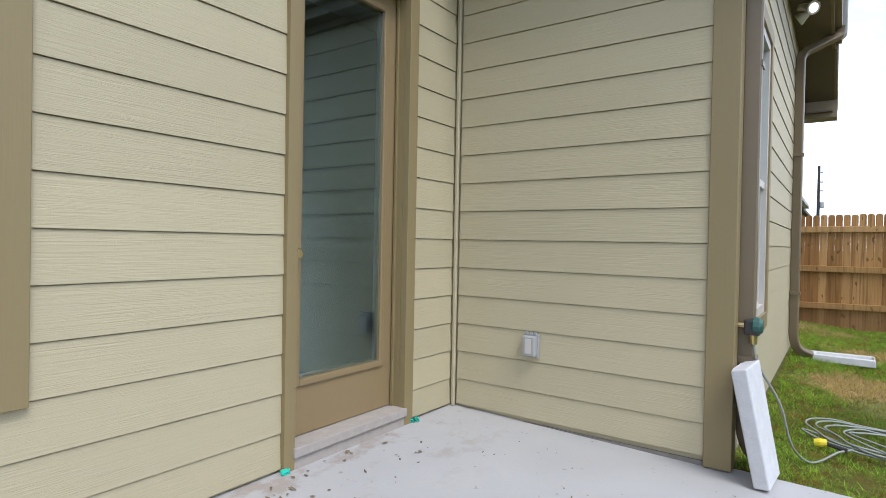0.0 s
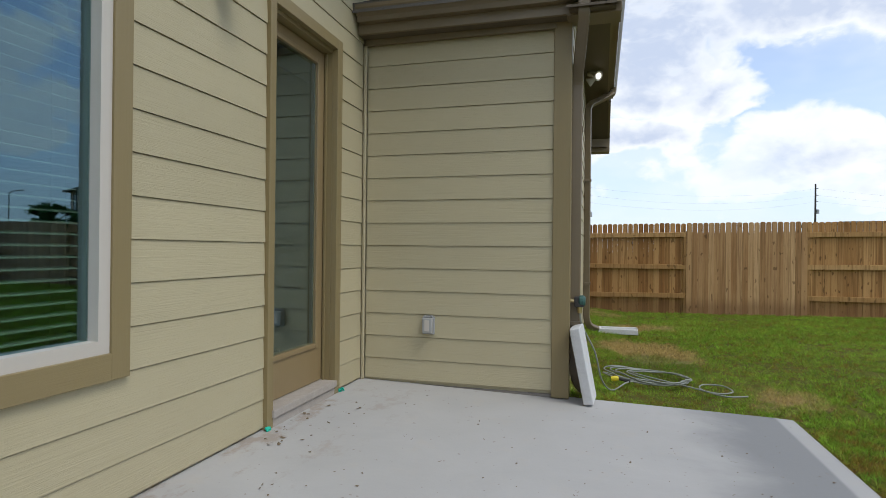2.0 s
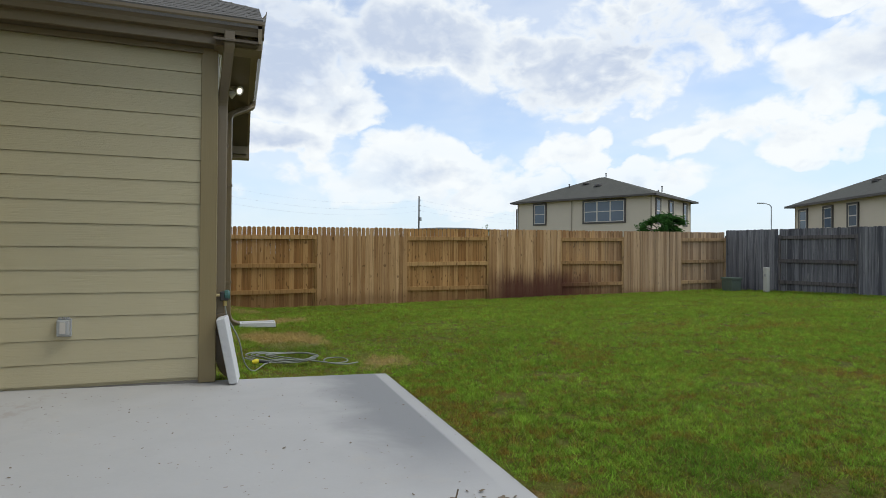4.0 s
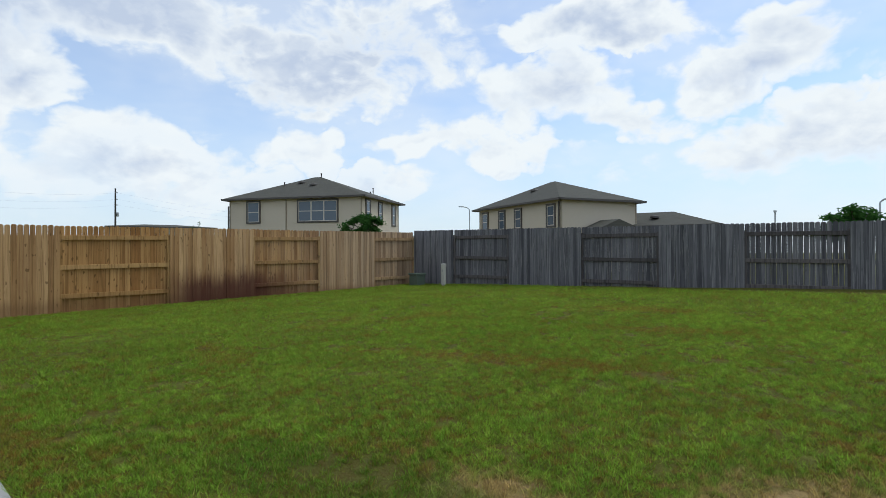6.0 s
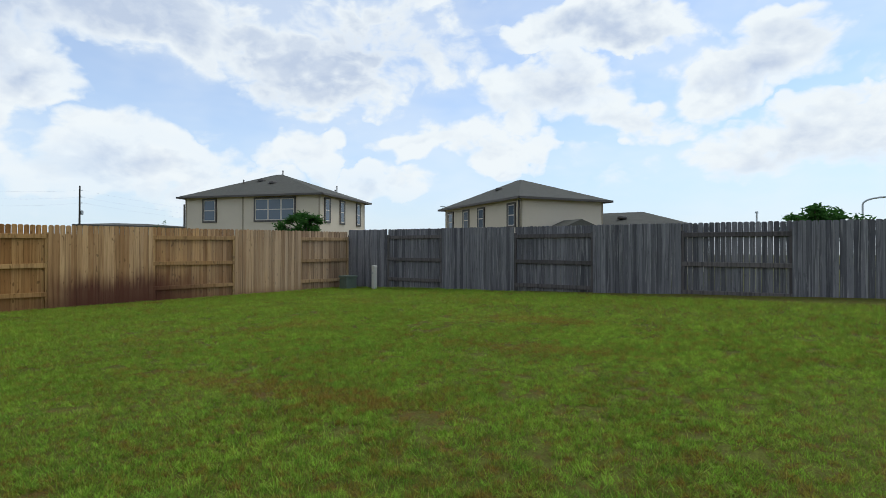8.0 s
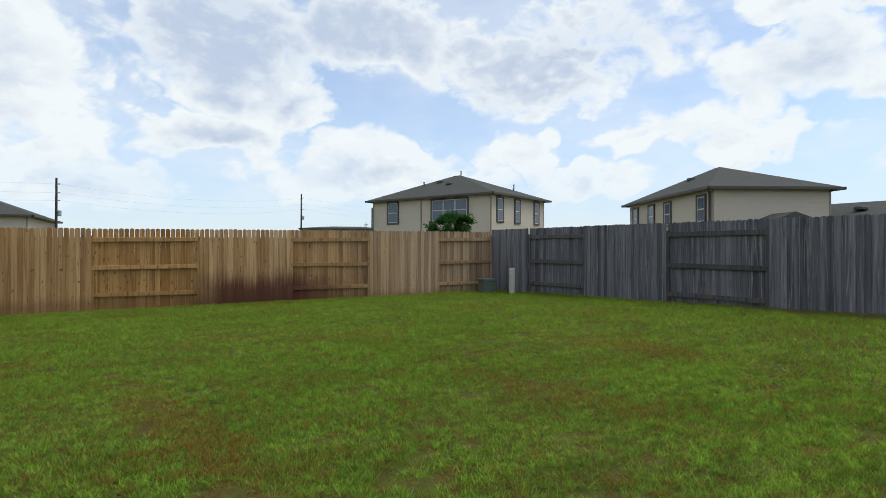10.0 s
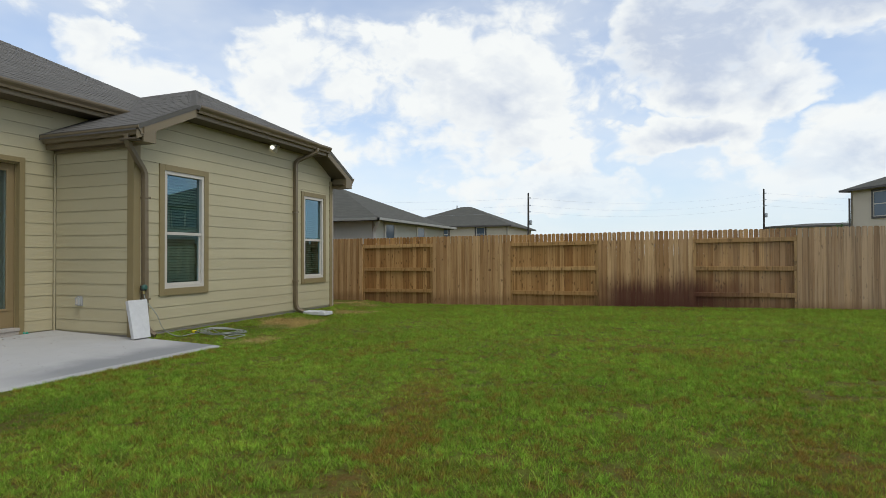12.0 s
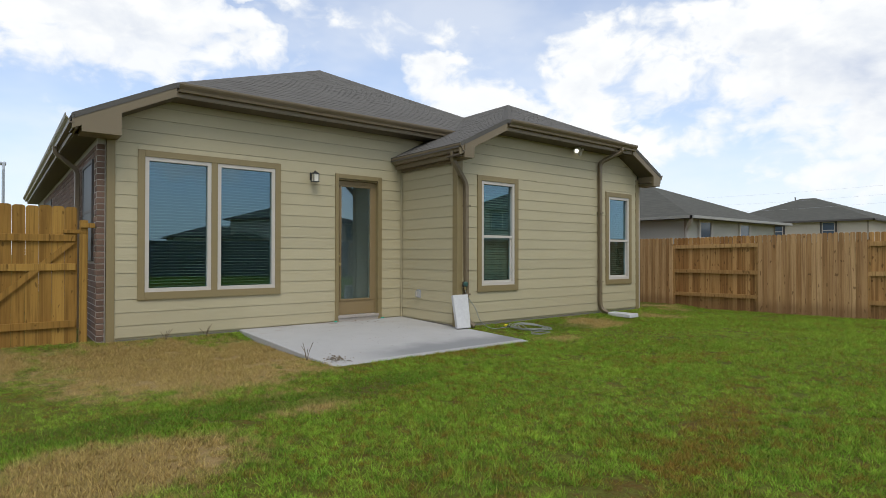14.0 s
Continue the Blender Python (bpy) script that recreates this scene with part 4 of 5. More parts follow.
gutter("gutter", "x", XW, XRE, YSE + 0.03, -1, EAVE - 0.125, "brown metal gutter on the gate side")
gutter("gutter", "x", -3.0, XBE, YNE - 0.03, 1, EAVE - 0.125, "brown metal gutter on the far side")


def smooth_path(pts, n=5):
    out = [Vector(pts[0])]
    for i in range(1, len(pts) - 1):
        p, a, b = Vector(pts[i]), Vector(pts[i - 1]), Vector(pts[i + 1])
        r = min((p - a).length, (b - p).length, 0.16) * 0.5
        s, e = p + (a - p).normalized() * r, p + (b - p).normalized() * r
        for j in range(n + 1):
            t = j / n
            out.append(s * (1 - t) ** 2 + p * 2 * t * (1 - t) + e * t * t)
    return out + [Vector(pts[-1])]


def downspout(pts, straps, label):
    d = thing("downspout", label, "downspout", "brown downspouts", at=tuple(pts[-1]))
    o = Vector(pts[-1])
    bm = tube(bmesh.new(), [p - o for p in smooth_path(pts)], 0, flat=(0.040, 0.032))
    part("pipe", bm, GUTTER, d)
    for x, y, z in straps:
        part("strap", boxes((x - o.x - 0.046, x - o.x + 0.05, y - o.y - 0.047, y - o.y + 0.047, z - o.z - 0.014, z - o.z + 0.014)), GUTTER, d)
    return d


downspout([(-0.05, YBE + 0.05, 2.79), (-0.05, YBE + 0.05, 2.67), (XB + 0.045, 3.08, 2.32), (XB + 0.04, 3.10, 0.16), (XB + 0.07, 3.12, 0.04), (XB + 0.16, 3.16, -0.03)],
          [(XB + 0.04, 3.10, 1.95), (XB + 0.04, 3.10, 0.5)], "brown downspout beside the wing corner")
downspout([(XBE + 0.02, 6.95, 3.32), (XBE + 0.02, 6.95, 3.24), (XB + 0.045, 6.68, 3.02), (XB + 0.045, 6.68, 0.14), (XB + 0.08, 6.70, 0.02), (XB + 0.2, 6.74, -0.03)],
          [(XB + 0.045, 6.68, 2.0), (XB + 0.045, 6.68, 0.6)], "brown downspout between the two wing windows")
downspout([(-3.55, YSE - 0.03, 2.79), (-3.55, YSE - 0.03, 2.70), (-3.55, YS - 0.16, 2.45), (-3.55, YS - 0.16, 0.0)],
          [(-3.55, YS - 0.16, 1.6)], "brown downspout on the brick side wall")

# ---- side walls, rooms ----
solid("wall_north", boxes((-15, XB - 0.02, YN, YN + 0.10, -0.3, 2.72)), MORTAR, "brick side wall at the far end", "wall", kind="structure")
wall_south = solid("wall_south", boxes((-15, XR - 0.05, YS - 0.10, YS - 0.004, -0.3, 2.72)), MORTAR, "brown brick side wall with pale mortar", "wall", kind="structure")
solid("wall_west", boxes((-15.15, -15, YS - 0.1, YN + 0.1, -0.3, 2.72)), MORTAR, "brick front wall of the house", "wall", kind="structure")
solid("wall_room", boxes((-5.6, -5.5, YS, YN, 0.0, 2.66)), ROOMPAINT, "grey painted wall inside the house", "wall", kind="structure")
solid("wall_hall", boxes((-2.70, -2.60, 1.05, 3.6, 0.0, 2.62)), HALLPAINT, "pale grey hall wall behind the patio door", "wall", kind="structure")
solid("baseboard", rounded(boxes((-2.60, -2.582, 1.05, 3.08, 0.05, 0.17)), 0.003, 1), VINYL, "white baseboard inside the patio door", "trim", kind="structure")
solid("floor", boxes((-5.6, XR - 0.16, YS, YN, -0.06, 0.05), (XR - 0.16, XB - 0.16, YB + 0.15, YN, -0.06, 0.05)), ROOMFLOOR, "dark floor inside the house", "floor", kind="structure")
solid("ceiling", boxes((-5.6, XR - 0.16, YS, YN, 2.60, 2.66), (XR - 0.16, XB - 0.16, YB + 0.15, YN, 2.60, 2.66)), ROOMPAINT, "painted ceiling inside the house", "ceiling", kind="structure")
solid("wall_foundation", boxes((XB - 0.12, XB - 0.02, YB + 0.02, YN, -0.4, -0.012), (XR - 0.12, XR - 0.02, YS, YB, -0.4, -0.012), (XR, XB - 0.03, YB + 0.01, YB + 0.1, -0.4, -0.012)), FOUNDATION, "concrete foundation edge under the siding", "wall", kind="structure")

# ---- patio ----
SLAB = (XR - 0.02, 1.335, -0.03, 3.02)


def slab_z(x):
    return -0.024 * (x - XR)


bm = bmesh.new()
x0, x1, y0, y1 = SLAB
rows = []
for x in (x0, 1.21, x1 - 0.012, x1):
    drop = 0.014 if x == x1 else (0.004 if x == x1 - 0.012 else 0.0)
    rows.append([bm.verts.new((x, y, slab_z(x) - drop - (0.010 if y in (y0,) else 0.0))) for y in (y0, y0 + 0.012, y1 - 0.012, y1)])
for a, b in zip(rows, rows[1:]):
    for j in range(3):
        bm.faces.new((a[j], b[j], b[j + 1], a[j + 1]))
edge = [e for e in bm.edges if e.is_boundary]
ret = bmesh.ops.extrude_edge_only(bm, edges=edge)
for v in [g for g in ret["geom"] if isinstance(g, bmesh.types.BMVert)]:
    v.co.z = -0.30
bmesh.ops.recalc_face_normals(bm, faces=bm.faces)
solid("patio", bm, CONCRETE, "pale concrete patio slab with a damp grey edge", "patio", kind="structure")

# ---- fences ----
def picket_mesh(name, wide, high, thick, mat, ear, neck=0.0):
    """A fence board with clipped upper corners, shrunk a little over its top; its top lies at z = 0."""
    bm = bmesh.new()
    w, t = wide / 2, wide / 2 - neck
    prism(bm, [(-w, -high), (w, -high), (w, -0.24), (t, -0.15), (t, -ear), (t - ear * 0.35, -ear * 0.28), (t - ear, 0.0), (-t + ear, 0.0), (-t + ear * 0.35, -ear * 0.28), (-t, -ear), (-t, -0.15), (-w, -0.24)], "y", 0.0, thick)
    me = bpy.data.meshes.new(name)
    bm.to_mesh(me)
    bm.free()
    me.materials.append(mat)
    return me


def timber_fence(name, label, posts, kinds, top, mats, pitch, gap, depth=1.95, seed=3, neck=0.0):
    """posts: places of the posts on the plan; kinds: for each bay, boards on the yard's side (B) or rails (R)."""
    rng = random.Random(seed)
    f = thing(name, label, "fence", at=(posts[0][0], posts[0][1], ground_z(*posts[0])))
    o = f.location
    for i, (p, q) in enumerate(zip(posts, posts[1:])):
        a, b = Vector((*p, 0)), Vector((*q, 0))
        d = (b - a)
        length = d.length
        d.normalize()
        n = Vector((d.y, -d.x, 0))                      # towards the yard
        ta, tb = top(*p), top(*q)
        turn = math.atan2(d.y, d.x)
        yard = kinds[i] == "B"
        # rails: behind the boards, or facing the yard
        off = 0.0
        for drop in (0.225, 0.80, 1.345):
            bm = bmesh.new()
            box(bm, 0.0, length, -0.019, 0.019, -0.044, 0.044)
            rounded(bm, 0.004, 1)
            sag = rng.uniform(-0.006, 0.006)
            m = Matrix.Translation(a + n * off + Vector((0, 0, ta - drop + sag)) - o) @ Matrix.Rotation(turn, 4, "Z") @ Matrix.Rotation(-math.atan2(tb - ta + rng.uniform(-0.012, 0.012), length), 4, "Y")
            r = part("rail", bm, mats[1], f)
            r.matrix_local = m
        count = max(1, round(length / pitch))
        step = length / count
        slit = 0.0008 if yard else gap
        meshes = [picket_mesh("picket", step - slit - j, depth, 0.016, mats[2] if yard else mats[0], e, neck) for j, e in ((0.0, 0.026), (0.0008, 0.030), (-0.0003, 0.023))]
        for j in range(count):
            t = (j + 0.5) * step
            z = ta + (tb - ta) * t / length + rng.uniform(-0.006, 0.006)
            ob = new("picket", meshes[rng.randrange(3)])
            ob.parent = f
            out = 0.019 if yard else -0.036
            place = a + d * t + n * (out + 0.016 + rng.uniform(-0.004, 0.005) if yard else out + rng.uniform(-0.006, 0.000) + 0.016) + Vector((0, 0, z)) - o
            ob.matrix_local = Matrix.Translation(place) @ Matrix.Rotation(turn, 4, "Z") @ Matrix.Rotation(rng.uniform(-0.6, 0.6) * gap, 4, "Y")
    for i, p in enumerate(posts):
        a = Vector((*posts[max(i - 1, 0)], 0))
        b = Vector((*posts[min(i + 1, len(posts) - 1)], 0))
        d = (b - a).normalized()
        m = Matrix.Translation(Vector((*p, 0)) - Vector((o.x, o.y, 0))) @ Matrix.Rotation(math.atan2(d.y, d.x), 4, "Z")
        bm = boxes((-0.045, 0.045, -0.017, 0.018, ground_z(*p) - 0.3 - o.z, top(*p) - 0.15 - o.z))
        ob = part("post", bm, mats[1], f)
        ob.matrix_local = m
    return f


def cedar_top(x, y):
    return 1.560 + 0.0095 * x


def grey_top(x, y):
    return 1.665 + 0.0075 * (y - 1.0)


BAYS = (-5.8, -4.2, -2.3, -0.36, 1.59, 3.54, 5.53, 7.45, 9.32, 11.15, 12.72)
timber_fence("cedar_fence", "tan cedar board fence with alternating bays and a dark stain", [(x, 9.95) for x in BAYS], "BRBRBRBRBR", cedar_top, (CEDAR, CEDAR_RAIL, CEDAR_FACE), 0.0945, 0.001, neck=0.0042)


def grey_x(y):
    return 12.76 + (9.93 - y) * 0.145


GBAYS = (9.93, 8.50, 6.70, 4.66, 2.80, 1.04, -0.78, -2.6, -4.4, -6.2, -8.0)
timber_fence("grey_fence", "weathered grey board fence with gaps between its boards", [(grey_x(y), y) for y in GBAYS], "BRBRBRBRBR", grey_top, (GREYWOOD, GREYRAIL, GREYWOOD), 0.0945, 0.0055, seed=9)


def make_gate():
    """New pine gate beside the brick wall: boards, rails and a brace on the yard's side."""
    x, y0, y1 = -2.0, -3.30, -2.10
    g = thing("fence_gate", "new yellow pine gate with rails and a diagonal brace", "gate", at=(x, y1, -0.08))
    o = g.location
    me = picket_mesh("picket", 0.136, 1.83, 0.016, PINE, 0.03)
    n = 9
    for i in range(n):
        ob = new("picket", me)
        ob.parent = g
        ob.matrix_local = Matrix.Translation((-0.002 * (i % 2), -0.07 - i * 0.139, 1.85 + 0.006 * ((i * 7) % 3))) @ Matrix.Rotation(radians(90), 4, "Z")
    for z in (0.31, 1.06, 1.44):
        part("rail", rounded(boxes((0.0, 0.038, y0 - 0.0 - o.y, -0.02, z - 0.045, z + 0.045)), 0.003, 1), PINE, g)
    bm = bmesh.new()
    prism(bm, [(-0.12, 1.38), (-0.02, 1.38), (-1.1, 0.36), (-1.2, 0.36)], "x", 0.002, 0.036)
    part("brace", bm, PINE, g)
    part("latch_block", rounded(boxes((0.0, 0.05, -0.16, 0.10, 1.50, 1.55)), 0.003, 1), PINE, g)
    p = thing("gate_post", "square pine gate post beside the brick wall", "post", at=(x, -2.03, -0.2))
    part("shaft", rounded(boxes((-0.045, 0.045, -0.045, 0.045, -0.3, 1.80)), 0.004, 1), PINE, p)
    part("cleat", rounded(boxes((0.045, 0.08, -0.04, 0.12, 1.70, 1.76)), 0.003, 1), PINE, p)


make_gate()
timber_fence("pine_fence", "new yellow pine fence beyond the gate", [(-2.0, -3.34), (-2.0, -5.2), (-2.0, -7.0)], "RR", lambda x, y: 1.77, (PINE, PINE, PINE), 0.139, 0.004, 2.0, 5)


# ---- neighbouring houses ----
def far_window(parent, m, w, h, panes, trim, rail=True):
    """Window on a far wall; m sets its middle on the wall, y out of it."""
    win = part("window", boxes(), trim, parent)
    bm = bmesh.new()
    for r in ((-w / 2 - 0.08, -w / 2, -h / 2 - 0.08, h / 2 + 0.08), (w / 2, w / 2 + 0.08, -h / 2 - 0.08, h / 2 + 0.08), (-w / 2, w / 2, h / 2, h / 2 + 0.08), (-w / 2, w / 2, -h / 2 - 0.08, -h / 2)):
        box(bm, r[0], r[1], -0.02, 0.03, r[2], r[3])
    me = bpy.data.meshes.new("window")
    bm.to_mesh(me)
    bm.free()
    me.materials.append(trim)
    win.data = me
    win.matrix_local = m
    each = w / panes
    for i in range(panes):
        a = -w / 2 + i * each
        bm = bmesh.new()
        f = 0.035
        for r in ((a, a + f, -h / 2, h / 2), (a + each - f, a + each, -h / 2, h / 2), (a + f, a + each - f, -h / 2, -h / 2 + f), (a + f, a + each - f, h / 2 - f, h / 2)):
            box(bm, r[0], r[1], -0.01, 0.018, r[2], r[3])
        if rail:
            box(bm, a + f, a + each - f, -0.01, 0.014, -0.02, 0.02)
        part("sash", bm, VINYL, win, "white sash")
        part("pane", boxes((a + f, a + each - f, -0.008, 0.006, -h / 2 + f, h / 2 - f)), FARGLASS, win, "dark pane")
    return win


def far_house(name, label, corner, yaw, wide, deep, base, eave, pitch, wall_mat, windows, over=0.3, hip=0.0, trim=None):
    """Hip-roofed house. Its near corner stands at corner; one wall runs wide metres along yaw, the other deep metres at a right angle to the left of it.
    windows: (wall, along, middle height, width, height, panes)."""
    h = thing(name, label, "house", at=(corner[0], corner[1], base))
    h.rotation_euler = (0, 0, radians(yaw))
    e = eave - base
    # stepped siding courses, all round
    bm = bmesh.new()
    rings = []

    def ring(out, zz):
        rings.append([bm.verts.new(p) for p in ((-out, -out, zz), (wide + out, -out, zz), (wide + out, deep + out, zz), (-out, deep + out, zz))])
    ring(0.02, -0.5)
    ring(0.02, 0.6)
    z = 0.6
    while z < e - 0.02:
        z1 = min(z + 0.13, e)
        ring(0.013, z)
        ring(0.004, z1)
        z += 0.13
    for a, b in zip(rings, rings[1:]):
        for q in range(4):
            bm.faces.new((a[q], a[(q + 1) % 4], b[(q + 1) % 4], b[q]))
    bm.faces.new(rings[-1])
    bmesh.ops.recalc_face_normals(bm, faces=bm.faces)
    part("wall", bm, wall_mat, h, "pale lap siding")
    # corner boards
    for x, y in ((0, 0), (wide, 0), (0, deep), (wide, deep)):
        part("corner_board", boxes((x - 0.03, x + 0.03, y - 0.03, y + 0.03, 0, e)), CORNERTRIM, h, "tan corner board")
    trim = trim or FARTRIM
    o = over
    run = (min(wide, deep) + 2 * o) / 2
    top = e + pitch * run
    if wide >= deep:
        r0, r1 = Vector((-o + run, deep / 2, top)), Vector((wide + o - run, deep / 2, top))
    else:
        r0, r1 = Vector((wide / 2, -o + run + hip, top)), Vector((wide / 2, -o + run + hip + 0.35 if hip else deep + o - run, top))
    c = [Vector(p) for p in ((-o, -o, e), (wide + o, -o, e), (wide + o, deep + o, e), (-o, deep + o, e))]
    bm = bmesh.new()
    if wide >= deep:
        polys = ((c[0], c[1], r1, r0), (c[1], c[2], r1), (c[2], c[3], r0, r1), (c[3], c[0], r0))
    else:
        polys = ((c[0], c[1], r0), (c[1], c[2], r1, r0), (c[2], c[3], r1), (c[3], c[0], r0, r1))
    for p in polys:
        if (p[-1] - p[-2]).length < 0.02:
            p = p[:-1]
        bm.faces.new([bm.verts.new(v) for v in p])
    bm.faces.new([bm.verts.new(v - Vector((0, 0, 0.02))) for v in c[::-1]])
    roof = part("roof", bm, FARROOF, h, "brown-grey shingle roof")
    bm = bmesh.new()
    for a, b in ((0, 1), (1, 2), (2, 3), (3, 0)):
        p, q = c[a], c[b]
        lo = Vector((min(p.x, q.x), min(p.y, q.y), 0))
        hi = Vector((max(p.x, q.x), max(p.y, q.y), 0))
        box(bm, lo.x - 0.03, hi.x + 0.03, lo.y - 0.03, hi.y + 0.03, e - 0.085, e + 0.006)
    part("gutter", bm, FARTRIM, h, "dark gutter and fascia")
    for wall, along, mid, w, hh, panes in windows:
        m = {"wide": Matrix.Translation((along, -0.03, mid - base)) @ Matrix.Rotation(radians(180), 4, "Z"),
             "deep": Matrix.Translation((-0.03, along, mid - base)) @ Matrix.Rotation(radians(90), 4, "Z"),
             "end": Matrix.Translation((wide + 0.03, along, mid - base)) @ Matrix.Rotation(radians(-90), 4, "Z")}[wall]
        far_window(h, m, w, hh, panes, trim)
    return h, roof, top


def roof_bits(roof, rows):
    """Vents and pipes on a roof, in the house's own axes."""
    for kind, x, y, z in rows:
        bm = bmesh.new()
        if kind == "pipe":
            lathe(bm, ((0.03, -0.1), (0.03, 0.16), (0.045, 0.16), (0.045, 0.20)), 8, (x, y, z))
        else:
            lathe(bm, ((0.20, -0.05), (0.20, 0.03), (0.17, 0.06), (0.05, 0.075)), 12, (x, y, z))
        part("vent_pipe" if kind == "pipe" else "roof_vent", bm, FARTRIM, roof)


h, roof, top = far_house("neighbour_house", "two-storey cream house with a hip roof behind the cedar fence", (17.95, 19.1), 27.7, 5.1, 7.4, 0.0, 3.86, 0.475, FARWALL,
                         [("deep", 2.35, 3.16, 2.10, 1.02, 3), ("deep", 6.0, 3.16, 0.66, 1.02, 1), ("wide", 0.75, 3.13, 0.45, 1.05, 1), ("wide", 2.35, 3.13, 0.40, 1.05, 1), ("wide", 4.3, 3.13, 0.40, 1.05, 1)], hip=1.0)
roof_bits(roof, (("pipe", 2.55, 3.5, top), ("vent", 1.3, 3.3, 4.63), ("vent", 1.7, 4.2, 4.82), ("pipe", 3.6, 0.9, 4.43), ("pipe", 4.4, 1.4, 4.33), ("pipe", 4.8, 2.4, 4.15), ("pipe", 1.3, 5.0, 4.63)))
part("downpipe", tube(bmesh.new(), [(-0.08, 7.45, 3.5), (-0.08, 7.45, 0.0)], 0.04, 6), FARTRIM, h)
part("corner_strip", boxes((-0.04, 0.0, 4.08, 4.14, 0, 3.78)), CORNERTRIM, h)
h, roof, top = far_house("neighbour_house", "two-storey tan house with a hip roof behind the grey fence", (21.1, 9.9), -22.2, 4.0, 7.1, 0.0, 3.30, 0.51, FARWALL,
                         [("deep", 0.7, 2.62, 0.5, 0.85, 1), ("deep", 3.3, 2.62, 0.5, 0.85, 1), ("deep", 4.8, 2.62, 0.5, 0.85, 1), ("deep", 6.5, 2.62, 0.5, 0.85, 1)], hip=1.2)
roof_bits(roof, (("vent", 1.1, 3.6, 4.02),))
part("downpipe", tube(bmesh.new(), [(-0.06, 0.10, 3.2), (-0.06, 0.10, 0.0)], 0.04, 6), FARTRIM, h)
bm = bmesh.new()
prism(bm, [(1.0, 2.02), (2.0, 2.42), (3.2, 2.02)], "y", -1.2, -0.03)
part("porch_roof", bm, FARROOF, h, "small shingled porch gable")
h, roof, top = far_house("neighbour_house", "single-storey grey-green house with white trim close behind the fence", (-7.0, 11.45), 0, 6.15, 5.6, -0.2, 2.17, 0.42, FARWALL_GREY,
                         [("end", 1.0, 1.62, 0.62, 0.9, 1), ("end", 3.4, 1.62, 0.62, 0.9, 1)], trim=VINYL)
part("downpipe", tube(bmesh.new(), smooth_path([(6.45, -0.28, 2.36), (6.45, -0.28, 2.26), (6.2, -0.06, 2.0), (6.2, -0.06, 0.0)]), 0.05, 8), VINYL, h, "white downpipe")
PALEGUTTER = plain("pale_gutter", (0.30, 0.29, 0.26), 0.5)
part("pale_gutter", boxes((-0.35, 6.55, -0.42, -0.33, 2.30, 2.37), (6.48, 6.58, -0.42, 5.95, 2.30, 2.37)), PALEGUTTER, h, "pale grey gutter")
h, roof, top = far_house("neighbour_house", "two-storey tan house seen over a nearer roof", (-8.6, 29.0), 0, 7.2, 6.5, -0.2, 2.85, 0.40, FARWALL,
                         [("wide", 3.3, 2.35, 0.55, 0.8, 1), ("wide", 5.6, 2.35, 0.55, 0.8, 1)])
roof_bits(roof, (("pipe", 3.0, 3.2, top - 0.1),))
h, roof, top = far_house("neighbour_house", "low house with a brown roof behind the grey fence", (25.2, 5.2), 8, 4.2, 6.5, 0.0, 2.2, 0.30, FARWALL, [])
roof_bits(roof, (("vent", 0.8, 2.6, 2.62),))
h, roof, top = far_house("neighbour_house", "distant low roof beyond the cedar fence", (14.6, 45.6), -14, 7.4, 5.0, -0.3, 3.2, 0.10, FARWALL_GREY, [])


# ---- poles, lamps, wires ----
def utility_pole(x, y, top):
    p = thing("utility_pole", "dark wooden utility pole with insulators in the distance", "pole", "utility poles", at=(x, y, -0.2))
    bm = bmesh.new()
    lathe(bm, ((0.075, 0.0), (0.065, (top + 0.2) * 0.5), (0.05, top + 0.2)), 8)
    part("shaft", bm, POLEWOOD, p)
    for i, z in enumerate((0.30, 0.75, 1.15)):
        part("insulator", boxes((0.03, 0.16, -0.02, 0.02, top + 0.2 - z - 0.03, top + 0.2 - z + 0.03)), STEEL, p, "grey insulator")
    bm = bmesh.new()
    lathe(bm, ((0.08, 0), (0.09, 0.05), (0.09, 0.26), (0.05, 0.30)), 10, (0.14, 0, top - 1.75))
    part("transformer", bm, STEEL, p, "small grey can on the pole")
    return p


utility_pole(-0.62, 31.2, 4.9)
utility_pole(13.57, 40.8, 5.6)
utility_pole(42.0, 60.0, 3.1)


def wire(a, b, sag):
    pts = [Vector(a).lerp(Vector(b), i / 16) - Vector((0, 0, sag * 4 * (i / 16) * (1 - i / 16))) for i in range(17)]
    return solid("power_line", tube(bmesh.new(), pts, 0.0024, 4), STEEL, "thin grey power line between the poles", "wire", "power lines")


for drop in (0.30, 0.75, 1.15):
    wire((-0.5, 31.2, 4.9 - drop), (13.7, 40.8, 5.6 - drop), 0.5)
    wire((-24, 20, 5.2 - drop), (-0.5, 31.2, 4.9 - drop), 0.5)
    wire((13.7, 40.8, 5.6 - drop), (42, 60, 6.0 - drop), 0.5)


def street_lamp(x, y, top, turn):
    s = thing("street_lamp", "slim grey street lamp with a curved arm", "street lamp", "street lamps", at=(x, y, 0.0))
    s.rotation_euler = (0, 0, radians(turn))
    bm = tube(bmesh.new(), [(0, 0, 0), (0, 0, top - 0.35)] + [(0.75 * (1 - math.cos(a)), 0, top - 0.35 + 0.33 * math.sin(a)) for a in (0.3, 0.7, 1.1, 1.5)], 0.045, 8)
    part("pole", bm, STEEL, s)
    bm = boxes((0.68, 1.15, -0.09, 0.09, top - 0.06, top + 0.03))
    part("lamp_head", rounded(bm, 0.02, 2), STEEL, s)


